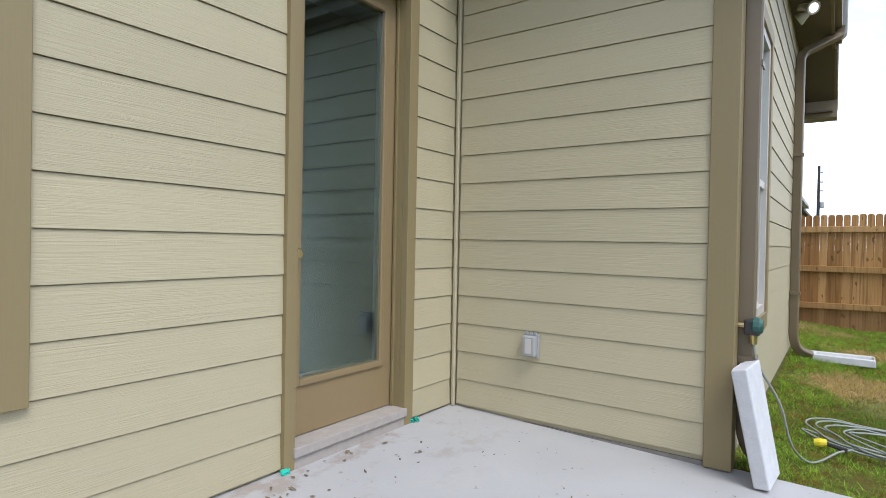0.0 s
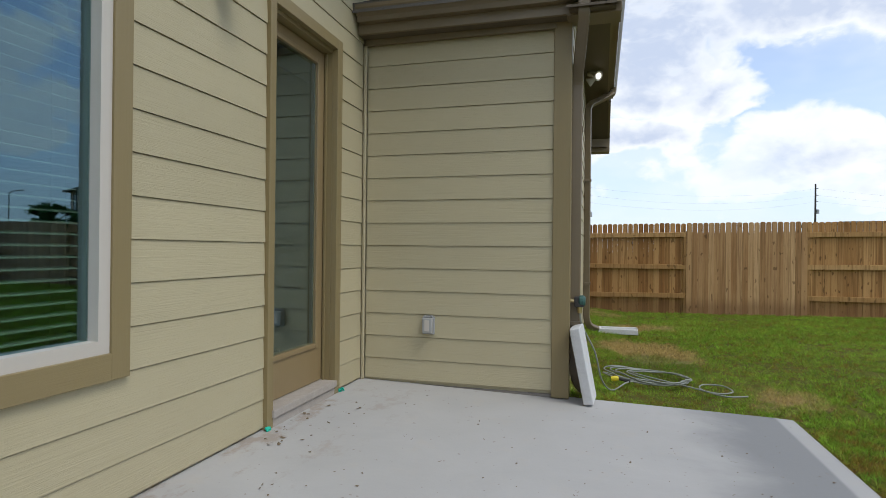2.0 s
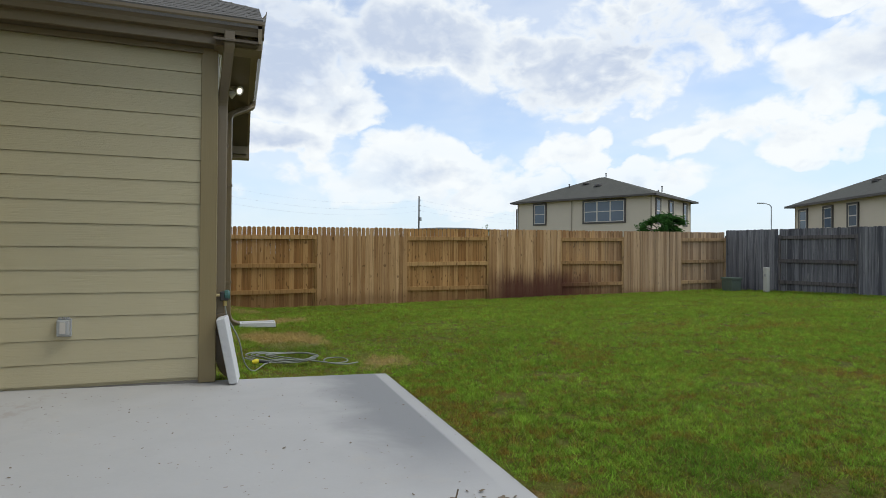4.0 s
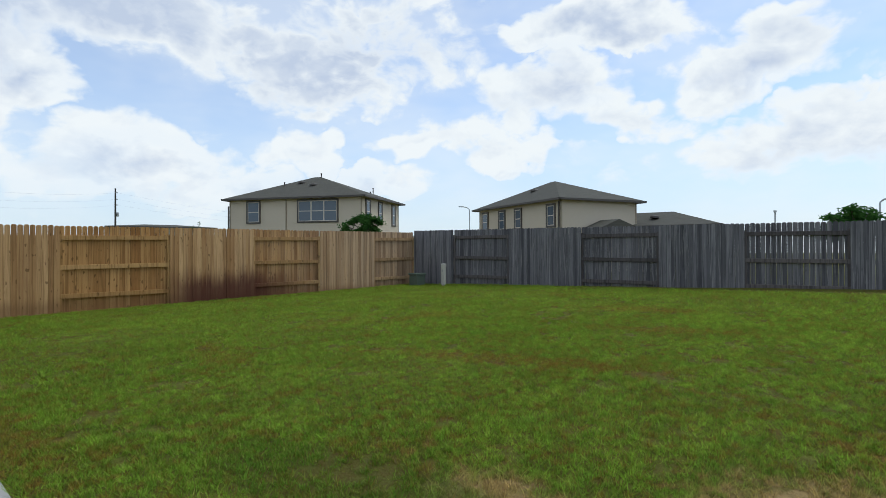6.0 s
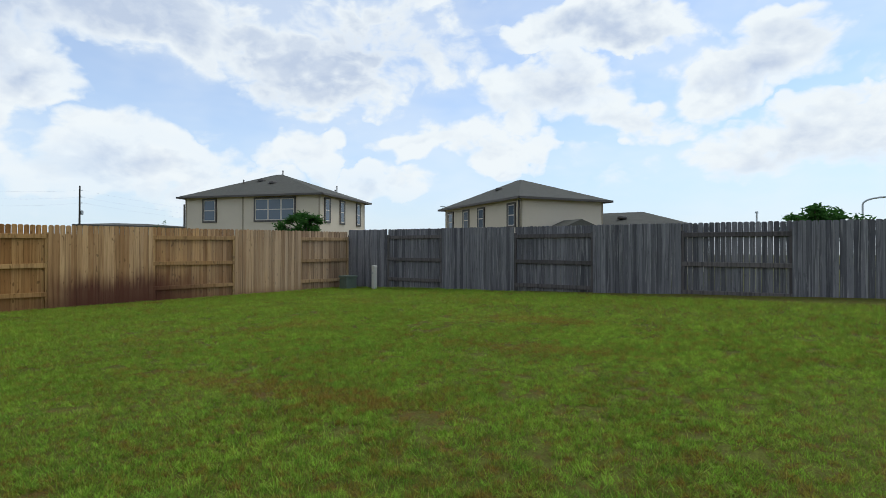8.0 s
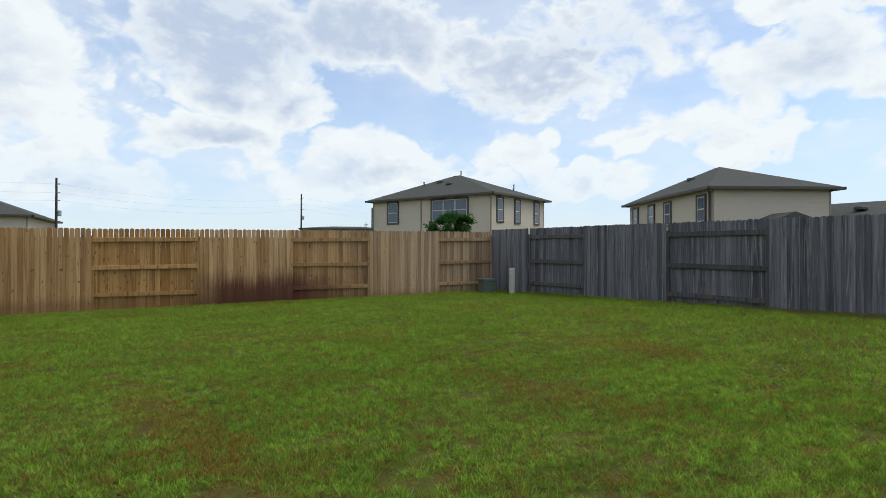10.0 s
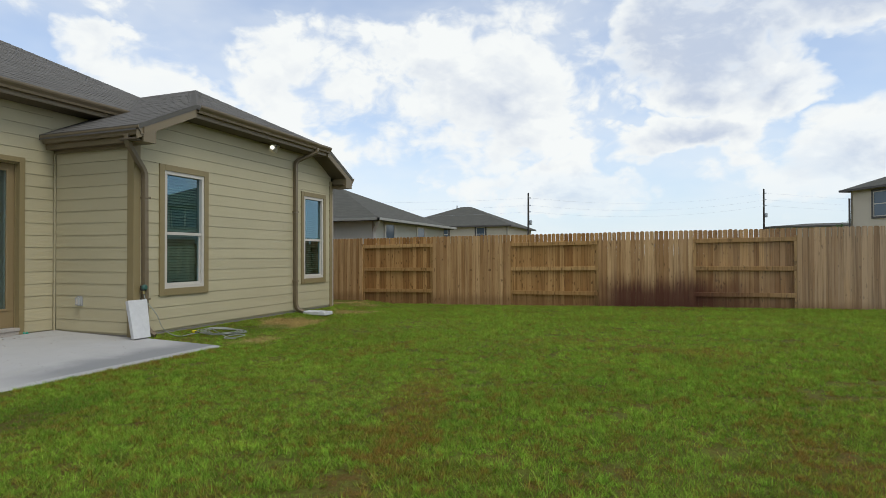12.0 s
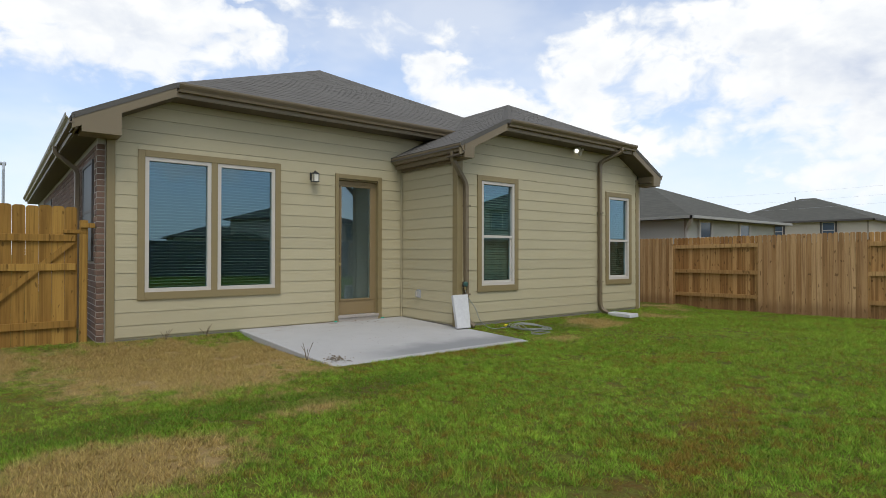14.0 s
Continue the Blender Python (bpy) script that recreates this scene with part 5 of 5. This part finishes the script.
street_lamp(40.0, 1.3, 4.05, -90)
street_lamp(42.0, 32.9, 5.47, 160)
p = thing("light_pole", "thin distant pole with a small lamp", "pole", at=(41.1, 6.67, 0))
part("shaft", tube(bmesh.new(), [(0, 0, 0), (0, 0, 3.55)], 0.05, 6), STEEL, p)
part("lamp_head", boxes((-0.07, 0.07, -0.08, 0.08, 3.55, 3.66)), STEEL, p)
street_lamp(-19.1, -2.75, 4.55, 180)


# ---- trees ----
def leafy_tree(name, label, x, y, base, trunk_h, crown, clumps, per, leaf, seed):
    rng = random.Random(seed)
    t = thing(name, label, "tree", at=(x, y, base))
    bm = tube(bmesh.new(), [(0, 0, -0.2), (0.03, 0.01, trunk_h * 0.5), (0.0, 0.03, trunk_h)], 0.07, 8)
    tips = []
    cx, cy, cz = crown
    for i in range(clumps):
        a, r = rng.uniform(0, 2 * math.pi), math.sqrt(rng.random())
        z = rng.uniform(-1, 1)
        s = math.sqrt(max(0.05, 1 - z * z * 0.8))
        tips.append(Vector((math.cos(a) * r * s * cx, math.sin(a) * r * s * cy, trunk_h + cz * 0.7 + z * cz)))
    for p in tips[::2]:
        tube(bm, [(0, 0, trunk_h * 0.8), tuple(Vector((0, 0, trunk_h)).lerp(p, 0.5) + Vector((0, 0, 0.08))), tuple(p)], 0.018, 5)
    part("trunk", bm, BARK, t)
    verts, faces = [], []
    for p in tips:
        size = rng.uniform(0.6, 1.2)
        for j in range(per):
            q = p + Vector((rng.gauss(0, 1) * cx * 0.13, rng.gauss(0, 1) * cy * 0.13, rng.gauss(0, 1) * cz * 0.13)) * size
            u = Vector((rng.gauss(0, 1), rng.gauss(0, 1), rng.gauss(0, 0.6))).normalized() * leaf * rng.uniform(0.7, 1.3)
            v = u.orthogonal().normalized() * leaf * 0.45
            n0 = len(verts)
            verts += [tuple(q - u), tuple(q + v), tuple(q + u), tuple(q - v)]
            faces.append((n0, n0 + 1, n0 + 2, n0 + 3))
    me = bpy.data.meshes.new("crown")
    me.from_pydata(verts, [], faces)
    me.materials.append(LEAVES)
    c = new("crown", me)
    c.parent = t
    return t


leafy_tree("small_tree", "small dark green bushy tree behind the cedar fence", 12.75, 12.4, 0.16, 1.42, (0.66, 0.62, 0.40), 52, 130, 0.055, 4)
leafy_tree("broad_tree", "broad green tree over the grey fence", 21.5, 0.05, 0.1, 1.45, (1.12, 1.08, 0.46), 52, 60, 0.075, 8)
leafy_tree("bare_shrub", "thin twiggy shrub top beyond the fence", 16.9, 35.5, 0.1, 2.2, (0.5, 0.5, 0.5), 16, 12, 0.05, 12)


# ---- fixtures on the house ----
def outlet():
    o = thing("outdoor_outlet", "weatherproof outlet box with a clear cover on the siding", "outlet", at=(-1.20, YB, 0.452))
    part("back_plate", rounded(boxes((-0.048, 0.048, -0.022, 0.0, -0.068, 0.068)), 0.005, 2), GREYPLASTIC, o)
    bm = boxes((-0.042, 0.042, -0.062, -0.022, -0.058, 0.062))
    part("cover", rounded(bm, 0.010, 2), CLEARCOVER, o, "clear bubble cover")
    part("receptacle", boxes((-0.018, 0.018, -0.066, -0.060, -0.040, 0.045)), VINYL, o, "white receptacle face")
    for x in (-0.027, 0.0, 0.027):
        part("hinge", boxes((x - 0.008, x + 0.008, -0.030, -0.010, 0.066, 0.080)), GREYPLASTIC, o)


outlet()


def lantern():
    l = thing("wall_lantern", "black metal wall lantern with glass sides by the door", "lamp", at=(XR, 1.150, 2.44))
    part("back_plate", rounded(boxes((0.0, 0.018, -0.055, 0.055, -0.08, 0.07)), 0.004, 2), BLACK, l)
    part("arm", tube(bmesh.new(), [(0.01, 0, 0.02), (0.07, 0, 0.06), (0.12, 0, 0.05)], 0.010, 8), BLACK, l)
    bm = bmesh.new()
    lathe(bm, ((0.085, 0.03), (0.078, 0.045), (0.02, 0.085), (0.012, 0.10)), 4, (0.13, 0, 0), Matrix.Rotation(radians(45), 4, "Z"))
    part("cap", bm, BLACK, l)
    bm = bmesh.new()
    for a in (-0.052, 0.052):
        for b in (-0.052, 0.052):
            box(bm, 0.13 + a - 0.006, 0.13 + a + 0.006, b - 0.006, b + 0.006, -0.11, 0.035)
    box(bm, 0.07, 0.19, -0.06, 0.06, -0.122, -0.11)
    part("cage", bm, BLACK, l)
    part("glass_side", boxes((0.083, 0.177, -0.047, 0.047, -0.108, 0.03)), WARMGLASS, l, "pale glass")
    return l


lantern().scale = (0.85, 0.85, 0.85)


def lit_glass():
    def build(k):
        e = k.n("ShaderNodeEmission")
        e.inputs[0].default_value = (1.0, 0.93, 0.80, 1.0)
        e.inputs[1].default_value = 1.4
        return e.outputs[0]
    return material("lit_lens", build)


LIT = lit_glass()


def floodlight():
    f = thing("floodlight", "twin white floodlights, switched on, under the soffit", "lamp", at=(XB + 0.10, 5.9, HIP_B - 0.20))
    bm = bmesh.new()
    lathe(bm, ((0.055, -0.025), (0.055, 0.004)), 14)
    part("base", bm, VINYL, f)
    for s, turn in ((-1, (60, -35)), (1, (25, 60))):
        m = Matrix.Translation((0.03, s * 0.075, -0.045)) @ Matrix.Rotation(radians(turn[0] * s), 4, "X") @ Matrix.Rotation(radians(turn[1]), 4, "Y")
        bm = bmesh.new()
        lathe(bm, ((0.022, 0.05), (0.024, 0.0), (0.050, -0.06), (0.060, -0.085), (0.056, -0.09), (0.02, -0.082)), 16, (0, 0, 0))
        bmesh.ops.transform(bm, matrix=m, verts=bm.verts)
        head = part("lamp_head", bm, VINYL, f)
        bm = bmesh.new()
        lathe(bm, ((0.001, -0.092), (0.022, -0.0915), (0.040, -0.088), (0.040, -0.082)), 16, (0, 0, 0))
        bmesh.ops.transform(bm, matrix=m, verts=bm.verts)
        part("lens", bm, LIT, head, "glowing white lamp lens")
        part("arm", tube(bmesh.new(), [(0, 0, -0.02), (0.02, s * 0.05, -0.04)], 0.010, 6), VINYL, f)


floodlight()


def hose_bib():
    b = thing("hose_bib", "outdoor tap with a green timer and hose on the corner", "tap", at=(XB - 0.01, 3.04, 0.67))
    part("pipe", tube(bmesh.new(), [(-0.02, 0, 0.0), (0.07, 0, 0.0)], 0.014, 8), BRASS, b)
    bm = bmesh.new()
    lathe(bm, ((0.032, -0.02), (0.042, -0.01), (0.042, 0.015), (0.030, 0.03)), 12, (0.10, 0, 0.0), Matrix.Rotation(radians(90), 4, "Y"))
    part("valve", bm, GREENPLASTIC, b, "dark green tap head")
    part("timer", rounded(boxes((0.05, 0.12, -0.032, 0.032, -0.045, 0.03)), 0.008, 2), BLACK, b)
    bm = bmesh.new()
    lathe(bm, ((0.016, -0.09), (0.018, -0.04)), 10, (0.09, 0, 0))
    part("coupling", bm, BRASS, b, "brass hose coupling")


hose_bib()


def garden_hose():
    rng = random.Random(6)
    pts = [Vector((XB + 0.08, 3.04, 0.59)), Vector((XB + 0.10, 3.06, 0.48)), Vector((XB + 0.19, 3.16, 0.28)), Vector((XB + 0.24, 3.24, 0.06)), Vector((XB + 0.32, 3.42, -0.06))]
    g = lambda x, y, k=0: Vector((x, y, ground_z(x, y) + 0.045 + 0.012 * k))
    pts += [g(0.28, 3.62), g(0.34, 3.78)]
    for loop in range(5):
        r = 0.315 - 0.028 * loop
        cx, cy = 0.46 + 0.028 * loop, 4.02 - 0.03 * loop
        for j in range(14):
            a = radians(200) + 2 * math.pi * j / 14
            k = 1 + 0.12 * rng.uniform(-1, 1)
            pts.append(g(cx + r * 1.12 * k * math.cos(a), cy + r * 1.0 * k * math.sin(a), loop * 0.7))
    pts += [g(0.75, 3.70, 1), g(0.95, 3.55), g(1.08, 3.62), g(1.05, 3.82), g(0.90, 3.84), g(0.86, 3.66), g(1.0, 3.46), g(1.16, 3.50)]
    out = []
    for i in range(len(pts) - 1):
        p0, p1, p2, p3 = pts[max(i - 1, 0)], pts[i], pts[i + 1], pts[min(i + 2, len(pts) - 1)]
        for s in range(4):
            t = s / 4
            out.append(0.5 * ((2 * p1) + (p2 - p0) * t + (2 * p0 - 5 * p1 + 4 * p2 - p3) * t * t + (3 * p1 - p0 - 3 * p2 + p3) * t ** 3))
    out.append(pts[-1])
    h = thing("garden_hose", "pale grey garden hose loosely coiled on the grass", "hose", at=(0.5, 4.0, -0.1))
    o = Vector(h.location)
    bm = tube(bmesh.new(), [p - o for p in out], 0.0062, 6)
    for f in bm.faces:
        f.smooth = True
    part("tube", bm, HOSEMAT, h)
    n = thing("hose_nozzle", "yellow and black hose nozzle lying in the grass", "nozzle", at=(0.20, 3.70, ground_z(0.2, 3.70) + 0.05))
    bm = bmesh.new()
    lathe(bm, ((0.020, -0.03), (0.024, 0.0), (0.018, 0.03)), 10, (0, 0, 0), Matrix.Rotation(radians(80), 4, "Y"))
    part("grip", bm, YELLOW, n, "yellow plastic collar")
    part("barrel", tube(bmesh.new(), [(0.02, 0, 0), (0.12, -0.03, -0.01)], 0.012, 8), BLACK, n)


garden_hose()


def splash_block(name, label, m):
    """Concrete splash block: a tapering tray with raised sides."""
    s = solid(name, bmesh.new(), CASTSTONE, label, "splash block", "concrete splash blocks")
    bm = bmesh.new()
    L, W, H = 0.54, 0.26, 0.07
    out = [(-L / 2, -W / 2), (L / 2, -W / 2 - 0.02), (L / 2, W / 2 + 0.02), (-L / 2, W / 2)]
    inn = [(-L / 2 + 0.05, -W / 2 + 0.04), (L / 2 - 0.012, -W / 2 + 0.03), (L / 2 - 0.012, W / 2 - 0.03), (-L / 2 + 0.05, W / 2 - 0.04)]
    b = [bm.verts.new((x, y, 0)) for x, y in out]
    t = [bm.verts.new((x * 0.985, y * 0.96, H)) for x, y in out]
    i = [bm.verts.new((x, y, H)) for x, y in inn]
    d = [bm.verts.new((x * 0.93, y * 0.9, H - 0.035)) for x, y in inn]
    bm.faces.new(b[::-1])
    for k in range(4):
        j = (k + 1) % 4
        bm.faces.new((b[k], b[j], t[j], t[k]))
        bm.faces.new((t[k], t[j], i[j], i[k]))
        bm.faces.new((i[k], i[j], d[j], d[k]))
    bm.faces.new(d)
    bmesh.ops.recalc_face_normals(bm, faces=bm.faces)
    bmesh.ops.bevel(bm, geom=list(bm.edges), offset=0.008, segments=2, affect="EDGES", profile=0.5)
    me = bpy.data.meshes.new(name)
    bm.to_mesh(me)
    bm.free()
    me.materials.append(CASTSTONE)
    s.data = me
    s.matrix_world = m
    return s


# one leans on its end against the wing corner, one lies under the far downspout
splash_block("splash_block", "pale concrete splash block leaning upright against the corner",
             Matrix.Translation((-0.004, 2.925, slab_z(0.0) + 0.281)) @ Matrix.Rotation(radians(-4), 4, "Z") @ Matrix.Rotation(radians(-101), 4, "Y"))
splash_block("splash_block", "pale concrete splash block lying under the downspout", Matrix.Translation((0.30, 6.85, ground_z(0.3, 6.85) + 0.01)))

# ---- utility boxes by the fence corner ----
p = thing("utility_pedestal", "pale grey utility pedestal standing in the grass", "pedestal", at=(12.39, 8.37, ground_z(12.39, 8.37)))
part("body", rounded(boxes((-0.052, 0.052, -0.052, 0.052, -0.05, 0.54)), 0.012, 2), PEDESTAL, p)
part("cap", rounded(boxes((-0.058, 0.058, -0.058, 0.058, 0.53, 0.63)), 0.02, 3), PEDESTAL, p)
part("label_plate", boxes((-0.056, -0.051, -0.025, 0.025, 0.40, 0.46)), GREYPLASTIC, p)
p = thing("transformer_box", "dark green utility box low beside the fence", "utility box", at=(12.2, 9.25, ground_z(12.2, 9.25)))
part("body", rounded(boxes((-0.17, 0.17, -0.16, 0.16, -0.05, 0.30)), 0.012, 2), BOXGREEN, p)
part("lid", rounded(boxes((-0.19, 0.19, -0.18, 0.18, 0.30, 0.36)), 0.015, 2), BOXGREEN, p)

# ---- brick side wall: window and the bricks by the corner ----
DARKPANE = plain("dark_pane", (0.035, 0.037, 0.04), 0.45, 0.0, 0.1, 6.0, 0.2)
SIDE_WINDOWS = ((-2.65, 0.48), (-10.2, 0.75))     # middle and half-width


def side_window(name, x, half):
    w = thing(name, "dark window in a brown frame in the brick side wall", "window", kind="structure", at=(x, YS - 0.11, 1.75))
    for a, b, lo, hi in ((-half - 0.05, -half, -0.7, 0.7), (half, half + 0.05, -0.7, 0.7), (-half, half, 0.65, 0.7), (-half, half, -0.7, -0.65)):
        part("window_frame", boxes((a, b, -0.02, 0.02, lo, hi)), FARTRIM, w)
    part("sash_rail", boxes((-half, half, -0.016, 0.004, -0.02, 0.02)), FARTRIM, w)
    part("pane", boxes((-half, half, -0.010, 0.0, 0.02, 0.65)), DARKPANE, w, "dark upper pane")
    part("pane", boxes((-half, half, -0.010, 0.0, -0.65, -0.02)), DARKPANE, w, "dark lower pane")


def in_side_window(x, z):
    return any(abs(x - m) < half + 0.15 and abs(z - 1.75) < 0.74 for m, half in SIDE_WINDOWS)


for i, (x, half) in enumerate(SIDE_WINDOWS):
    side_window("window_%d" % (4 + i), x, half)


# ---- litter on the patio ----
def litter(name, label, n, area, size, seed):
    rng = random.Random(seed)
    bm = bmesh.new()
    for i in range(n):
        x, y = area(rng)
        s = size * rng.uniform(0.4, 1.4)
        m = Matrix.Translation((x, y, slab_z(x) + 0.003)) @ Euler((rng.uniform(-0.3, 0.3), rng.uniform(-0.3, 0.3), rng.uniform(0, 6.3))).to_matrix().to_4x4()
        k = [bm.verts.new(m @ Vector((s * math.cos(a) * rng.uniform(0.5, 1.2), s * 0.6 * math.sin(a) * rng.uniform(0.5, 1.2), rng.uniform(0, 0.35) * s))) for a in (0, 1.3, 2.4, 3.6, 5.0)]
        c = bm.verts.new(m @ Vector((0, 0, s * 0.3)))
        for j in range(5):
            bm.faces.new((k[j], k[(j + 1) % 5], c))
    ob = part(name, bm, LITTER)
    return tagged(ob, label, "litter", kind="stuff")


litter("leaf_litter", "small dry specks scattered over the patio", 170, lambda r: (r.uniform(-1.5, 1.25), r.uniform(0.1, 2.8)), 0.008, 1)
litter("doorstep_litter", "dry crumbs and leaves in front of the door", 34, lambda r: (XR + 0.05 + abs(r.gauss(0, 0.16)), r.choice((1.66, 1.9, 2.2, 1.45)) + r.gauss(0, 0.08)), 0.014, 2)
litter("leaf_pile", "heap of dry leaves at the patio corner", 130, lambda r: (1.00 + r.gauss(0, 0.10), 0.17 + r.gauss(0, 0.07)), 0.020, 3)


# ---- grass ----
def grass(name, label, n, rects, high, seed):
    rng = np.random.default_rng(seed)
    total = sum((b - a) * (d - c) for a, b, c, d in rects)
    xs, ys = [], []
    for a, b, c, d in rects:
        k = int(n * (b - a) * (d - c) / total)
        xs.append(rng.uniform(a, b, k))
        ys.append(rng.uniform(c, d, k))
    x, y = np.concatenate(xs), np.concatenate(ys)
    keep = ~((x < SLAB[1] + 0.01) & (y > SLAB[2] - 0.01) & (y < SLAB[3] + 0.01) & (x > -2)) & ~((x < XR + 0.01) & (y > YS - 0.1) & (y < YN)) & ~((x < XB + 0.02) & (y > YB) & (y < YN))
    x, y = x[keep], y[keep]
    xx, yy = np.clip(x, 0.5, 16.0), np.clip(y, -8, 11)
    near = np.where(y > 2.9, x + 0.15, np.where(y < 0.0, x + 1.76, 9.0))
    z = LAWN_BASE + 0.024 * (xx - 1) - 0.0012 * (yy - 5) * xx - 0.016 + 0.075 * np.clip(1.0 - near / 0.7, 0.0, 1.0)
    # small bare gaps between the tufts
    patchy = np.zeros(len(x))
    for per_metre, amount in ((3.1, 0.42), (9.0, 0.58)):
        cells = rng.uniform(0, 1, (256, 256))
        gx, gy = (x * 0.94 + y * 0.34 + 40) * per_metre, (y * 0.94 - x * 0.34 + 40) * per_metre * 1.3
        ix, iy = np.floor(gx).astype(int), np.floor(gy).astype(int)
        fx, fy = gx - ix, gy - iy
        fx, fy = fx * fx * (3 - 2 * fx), fy * fy * (3 - 2 * fy)
        a, b = cells[ix % 256, iy % 256], cells[(ix + 1) % 256, iy % 256]
        c, d = cells[ix % 256, (iy + 1) % 256], cells[(ix + 1) % 256, (iy + 1) % 256]
        patchy += amount * ((a * (1 - fx) + b * fx) * (1 - fy) + (c * (1 - fx) + d * fx) * fy)
    full = np.clip((patchy - 0.215) / 0.15, 0.0, 1.0)
    keep = rng.uniform(0, 1, len(x)) < 0.10 + 0.90 * full
    x, y, z, full = x[keep], y[keep], z[keep], full[keep]
    # tufts: a few blades lean outwards from each place
    per = 5
    size = rng.uniform(0.5, 1.25, len(x)) * (0.55 + 0.45 * full) * (0.95 + 0.10 * np.sin(x * 2.1 + 1.3 * np.sin(y * 1.7)) * np.sin(y * 2.6 + x))
    wide = rng.uniform(0.005, 0.016, len(x)) * (high / 0.04)
    x, y, z, size, wide = (np.repeat(q, per) for q in (x, y, z, size, wide))
    k = len(x)
    lean_a = rng.uniform(0, 2 * np.pi, k)
    x, y = x + wide * np.cos(lean_a) * rng.uniform(0, 1, k), y + wide * np.sin(lean_a) * rng.uniform(0, 1, k)
    h = high * rng.uniform(0.6, 1.25, k) * size
    a = lean_a + rng.uniform(0.9, 2.2, k)
    lean = h * rng.uniform(0.35, 1.7, k)
    w = 0.0026 * rng.uniform(0.7, 1.4, k) * (high / 0.04)
    v = np.empty((k, 3, 3))
    v[:, 0] = np.stack([x - w * np.cos(a), y - w * np.sin(a), z], 1)
    v[:, 1] = np.stack([x + w * np.cos(a), y + w * np.sin(a), z], 1)
    v[:, 2] = np.stack([x + lean * np.cos(lean_a), y + lean * np.sin(lean_a), z + h], 1)
    me = bpy.data.meshes.new(name)
    me.vertices.add(3 * k)
    me.vertices.foreach_set("co", v.ravel())
    me.loops.add(3 * k)
    me.loops.foreach_set("vertex_index", np.arange(3 * k, dtype=np.int32))
    me.polygons.add(k)
    me.polygons.foreach_set("loop_start", np.arange(0, 3 * k, 3, dtype=np.int32))
    me.update(calc_edges=True)
    me.materials.append(BLADES)
    ob = new(name, me)
    return tagged(ob, label, "grass", kind="stuff")


grass("lawn_grass", "short patchy lawn grass, green with dry blades", 250000, [(-2.0, 9.5, -5.0, 3.0)], 0.036, 21)
grass("middle_lawn_grass", "short lawn grass towards the cedar fence", 110000, [(-0.2, 10.5, 3.0, 9.9), (9.5, 10.5, -5.0, 3.0)], 0.042, 23)
grass("far_lawn_grass", "short lawn grass along the grey fence", 30000, [(10.5, 13.2, -6.0, 9.9)], 0.054, 22)
grass("outer_lawn_grass", "short lawn grass on the open side of the yard", 50000, [(-2.0, 13.4, -12.0, -5.0)], 0.056, 24)


def weed(x, y, seed):
    rng = random.Random(seed)
    w = thing("weed", "thin dry weed at the foot of the wall", "weed", "dry weeds", at=(x, y, -0.1))
    bm = bmesh.new()
    for i in range(4):
        a, r = rng.uniform(0, 6.28), rng.uniform(0.02, 0.10)
        tube(bm, [(0, 0, 0), (r * 0.4 * math.cos(a), r * 0.4 * math.sin(a), 0.12), (r * math.cos(a), r * math.sin(a), 0.16 + 0.1 * rng.random())], 0.0035, 4)
    part("stalk", bm, LITTER, w)


weed(XR + 0.08, -0.55, 1)
weed(0.75, -0.10, 2)
weed(XR + 0.10, -1.1, 3)

# ---- siding boards and bricks ----
lap_boards(wall_rear, SIDING, "x", XR, gable_span(YS + 0.10, YB - 0.03, YSE, YNE, HIP_R), HIP_R - SOFF - 0.01, HOLES_R)
lap_boards(wall_patio, SIDING_X, "y", YB, lambda z: (XR + 0.03, XB - 0.115), 2.62, [])
lap_boards(wall_garden, SIDING, "x", XB, gable_span(YB + 0.10, YN - 0.09, YBE, YNE, HIP_B), HIP_B - SOFF - 0.01, HOLES_B)

bm = boxes((-0.095, 0.095, -0.007, 0.01, -0.034, 0.034))
brick_me = part("brick", rounded(bm, 0.004, 1), BRICK, wall_south)
first = brick_me
course = 0
z = -0.06
while z < 2.66:
    for i in range(7):
        x = XR - 0.06 - 0.095 - i * 0.203 - (0.10 if course % 2 else 0.0)
        if in_side_window(x, z):
            continue
        if course == 0 and i == 0:
            ob = first
        else:
            ob = new("brick", first.data)
            ob.parent = wall_south
        ob.location = (x, YS - 0.10, z)
    z += 0.080
    course += 1
head = boxes((-0.01, 0.007, -0.045, 0.045, -0.034, 0.034))
end_brick = part("brick", rounded(head, 0.004, 1), BRICK, wall_south)
z, i = -0.06, 0
while z < 2.66:
    ob = end_brick if i == 0 else new("brick", end_brick.data)
    ob.parent = wall_south
    ob.location = (XR - 0.05, YS - 0.062, z)
    z += 0.080
    i += 1

# the rest of the brickwork, further along the side of the house
rng = random.Random(31)
bm = bmesh.new()
z, course = -0.06, 0
while z < 2.66:
    for i in range(7, 52):
        x = XR - 0.06 - 0.095 - i * 0.203 - (0.10 if course % 2 else 0.0)
        if in_side_window(x, z):
            continue
        box(bm, x - 0.095, x + 0.095, YS - 0.107 - rng.uniform(0, 0.002), YS - 0.09, z - 0.034, z + 0.034)
    z += 0.080
    course += 1
tagged(part("brickwork", bm, BRICK_REST, wall_south, "dark brown brickwork"), kind="stuff")
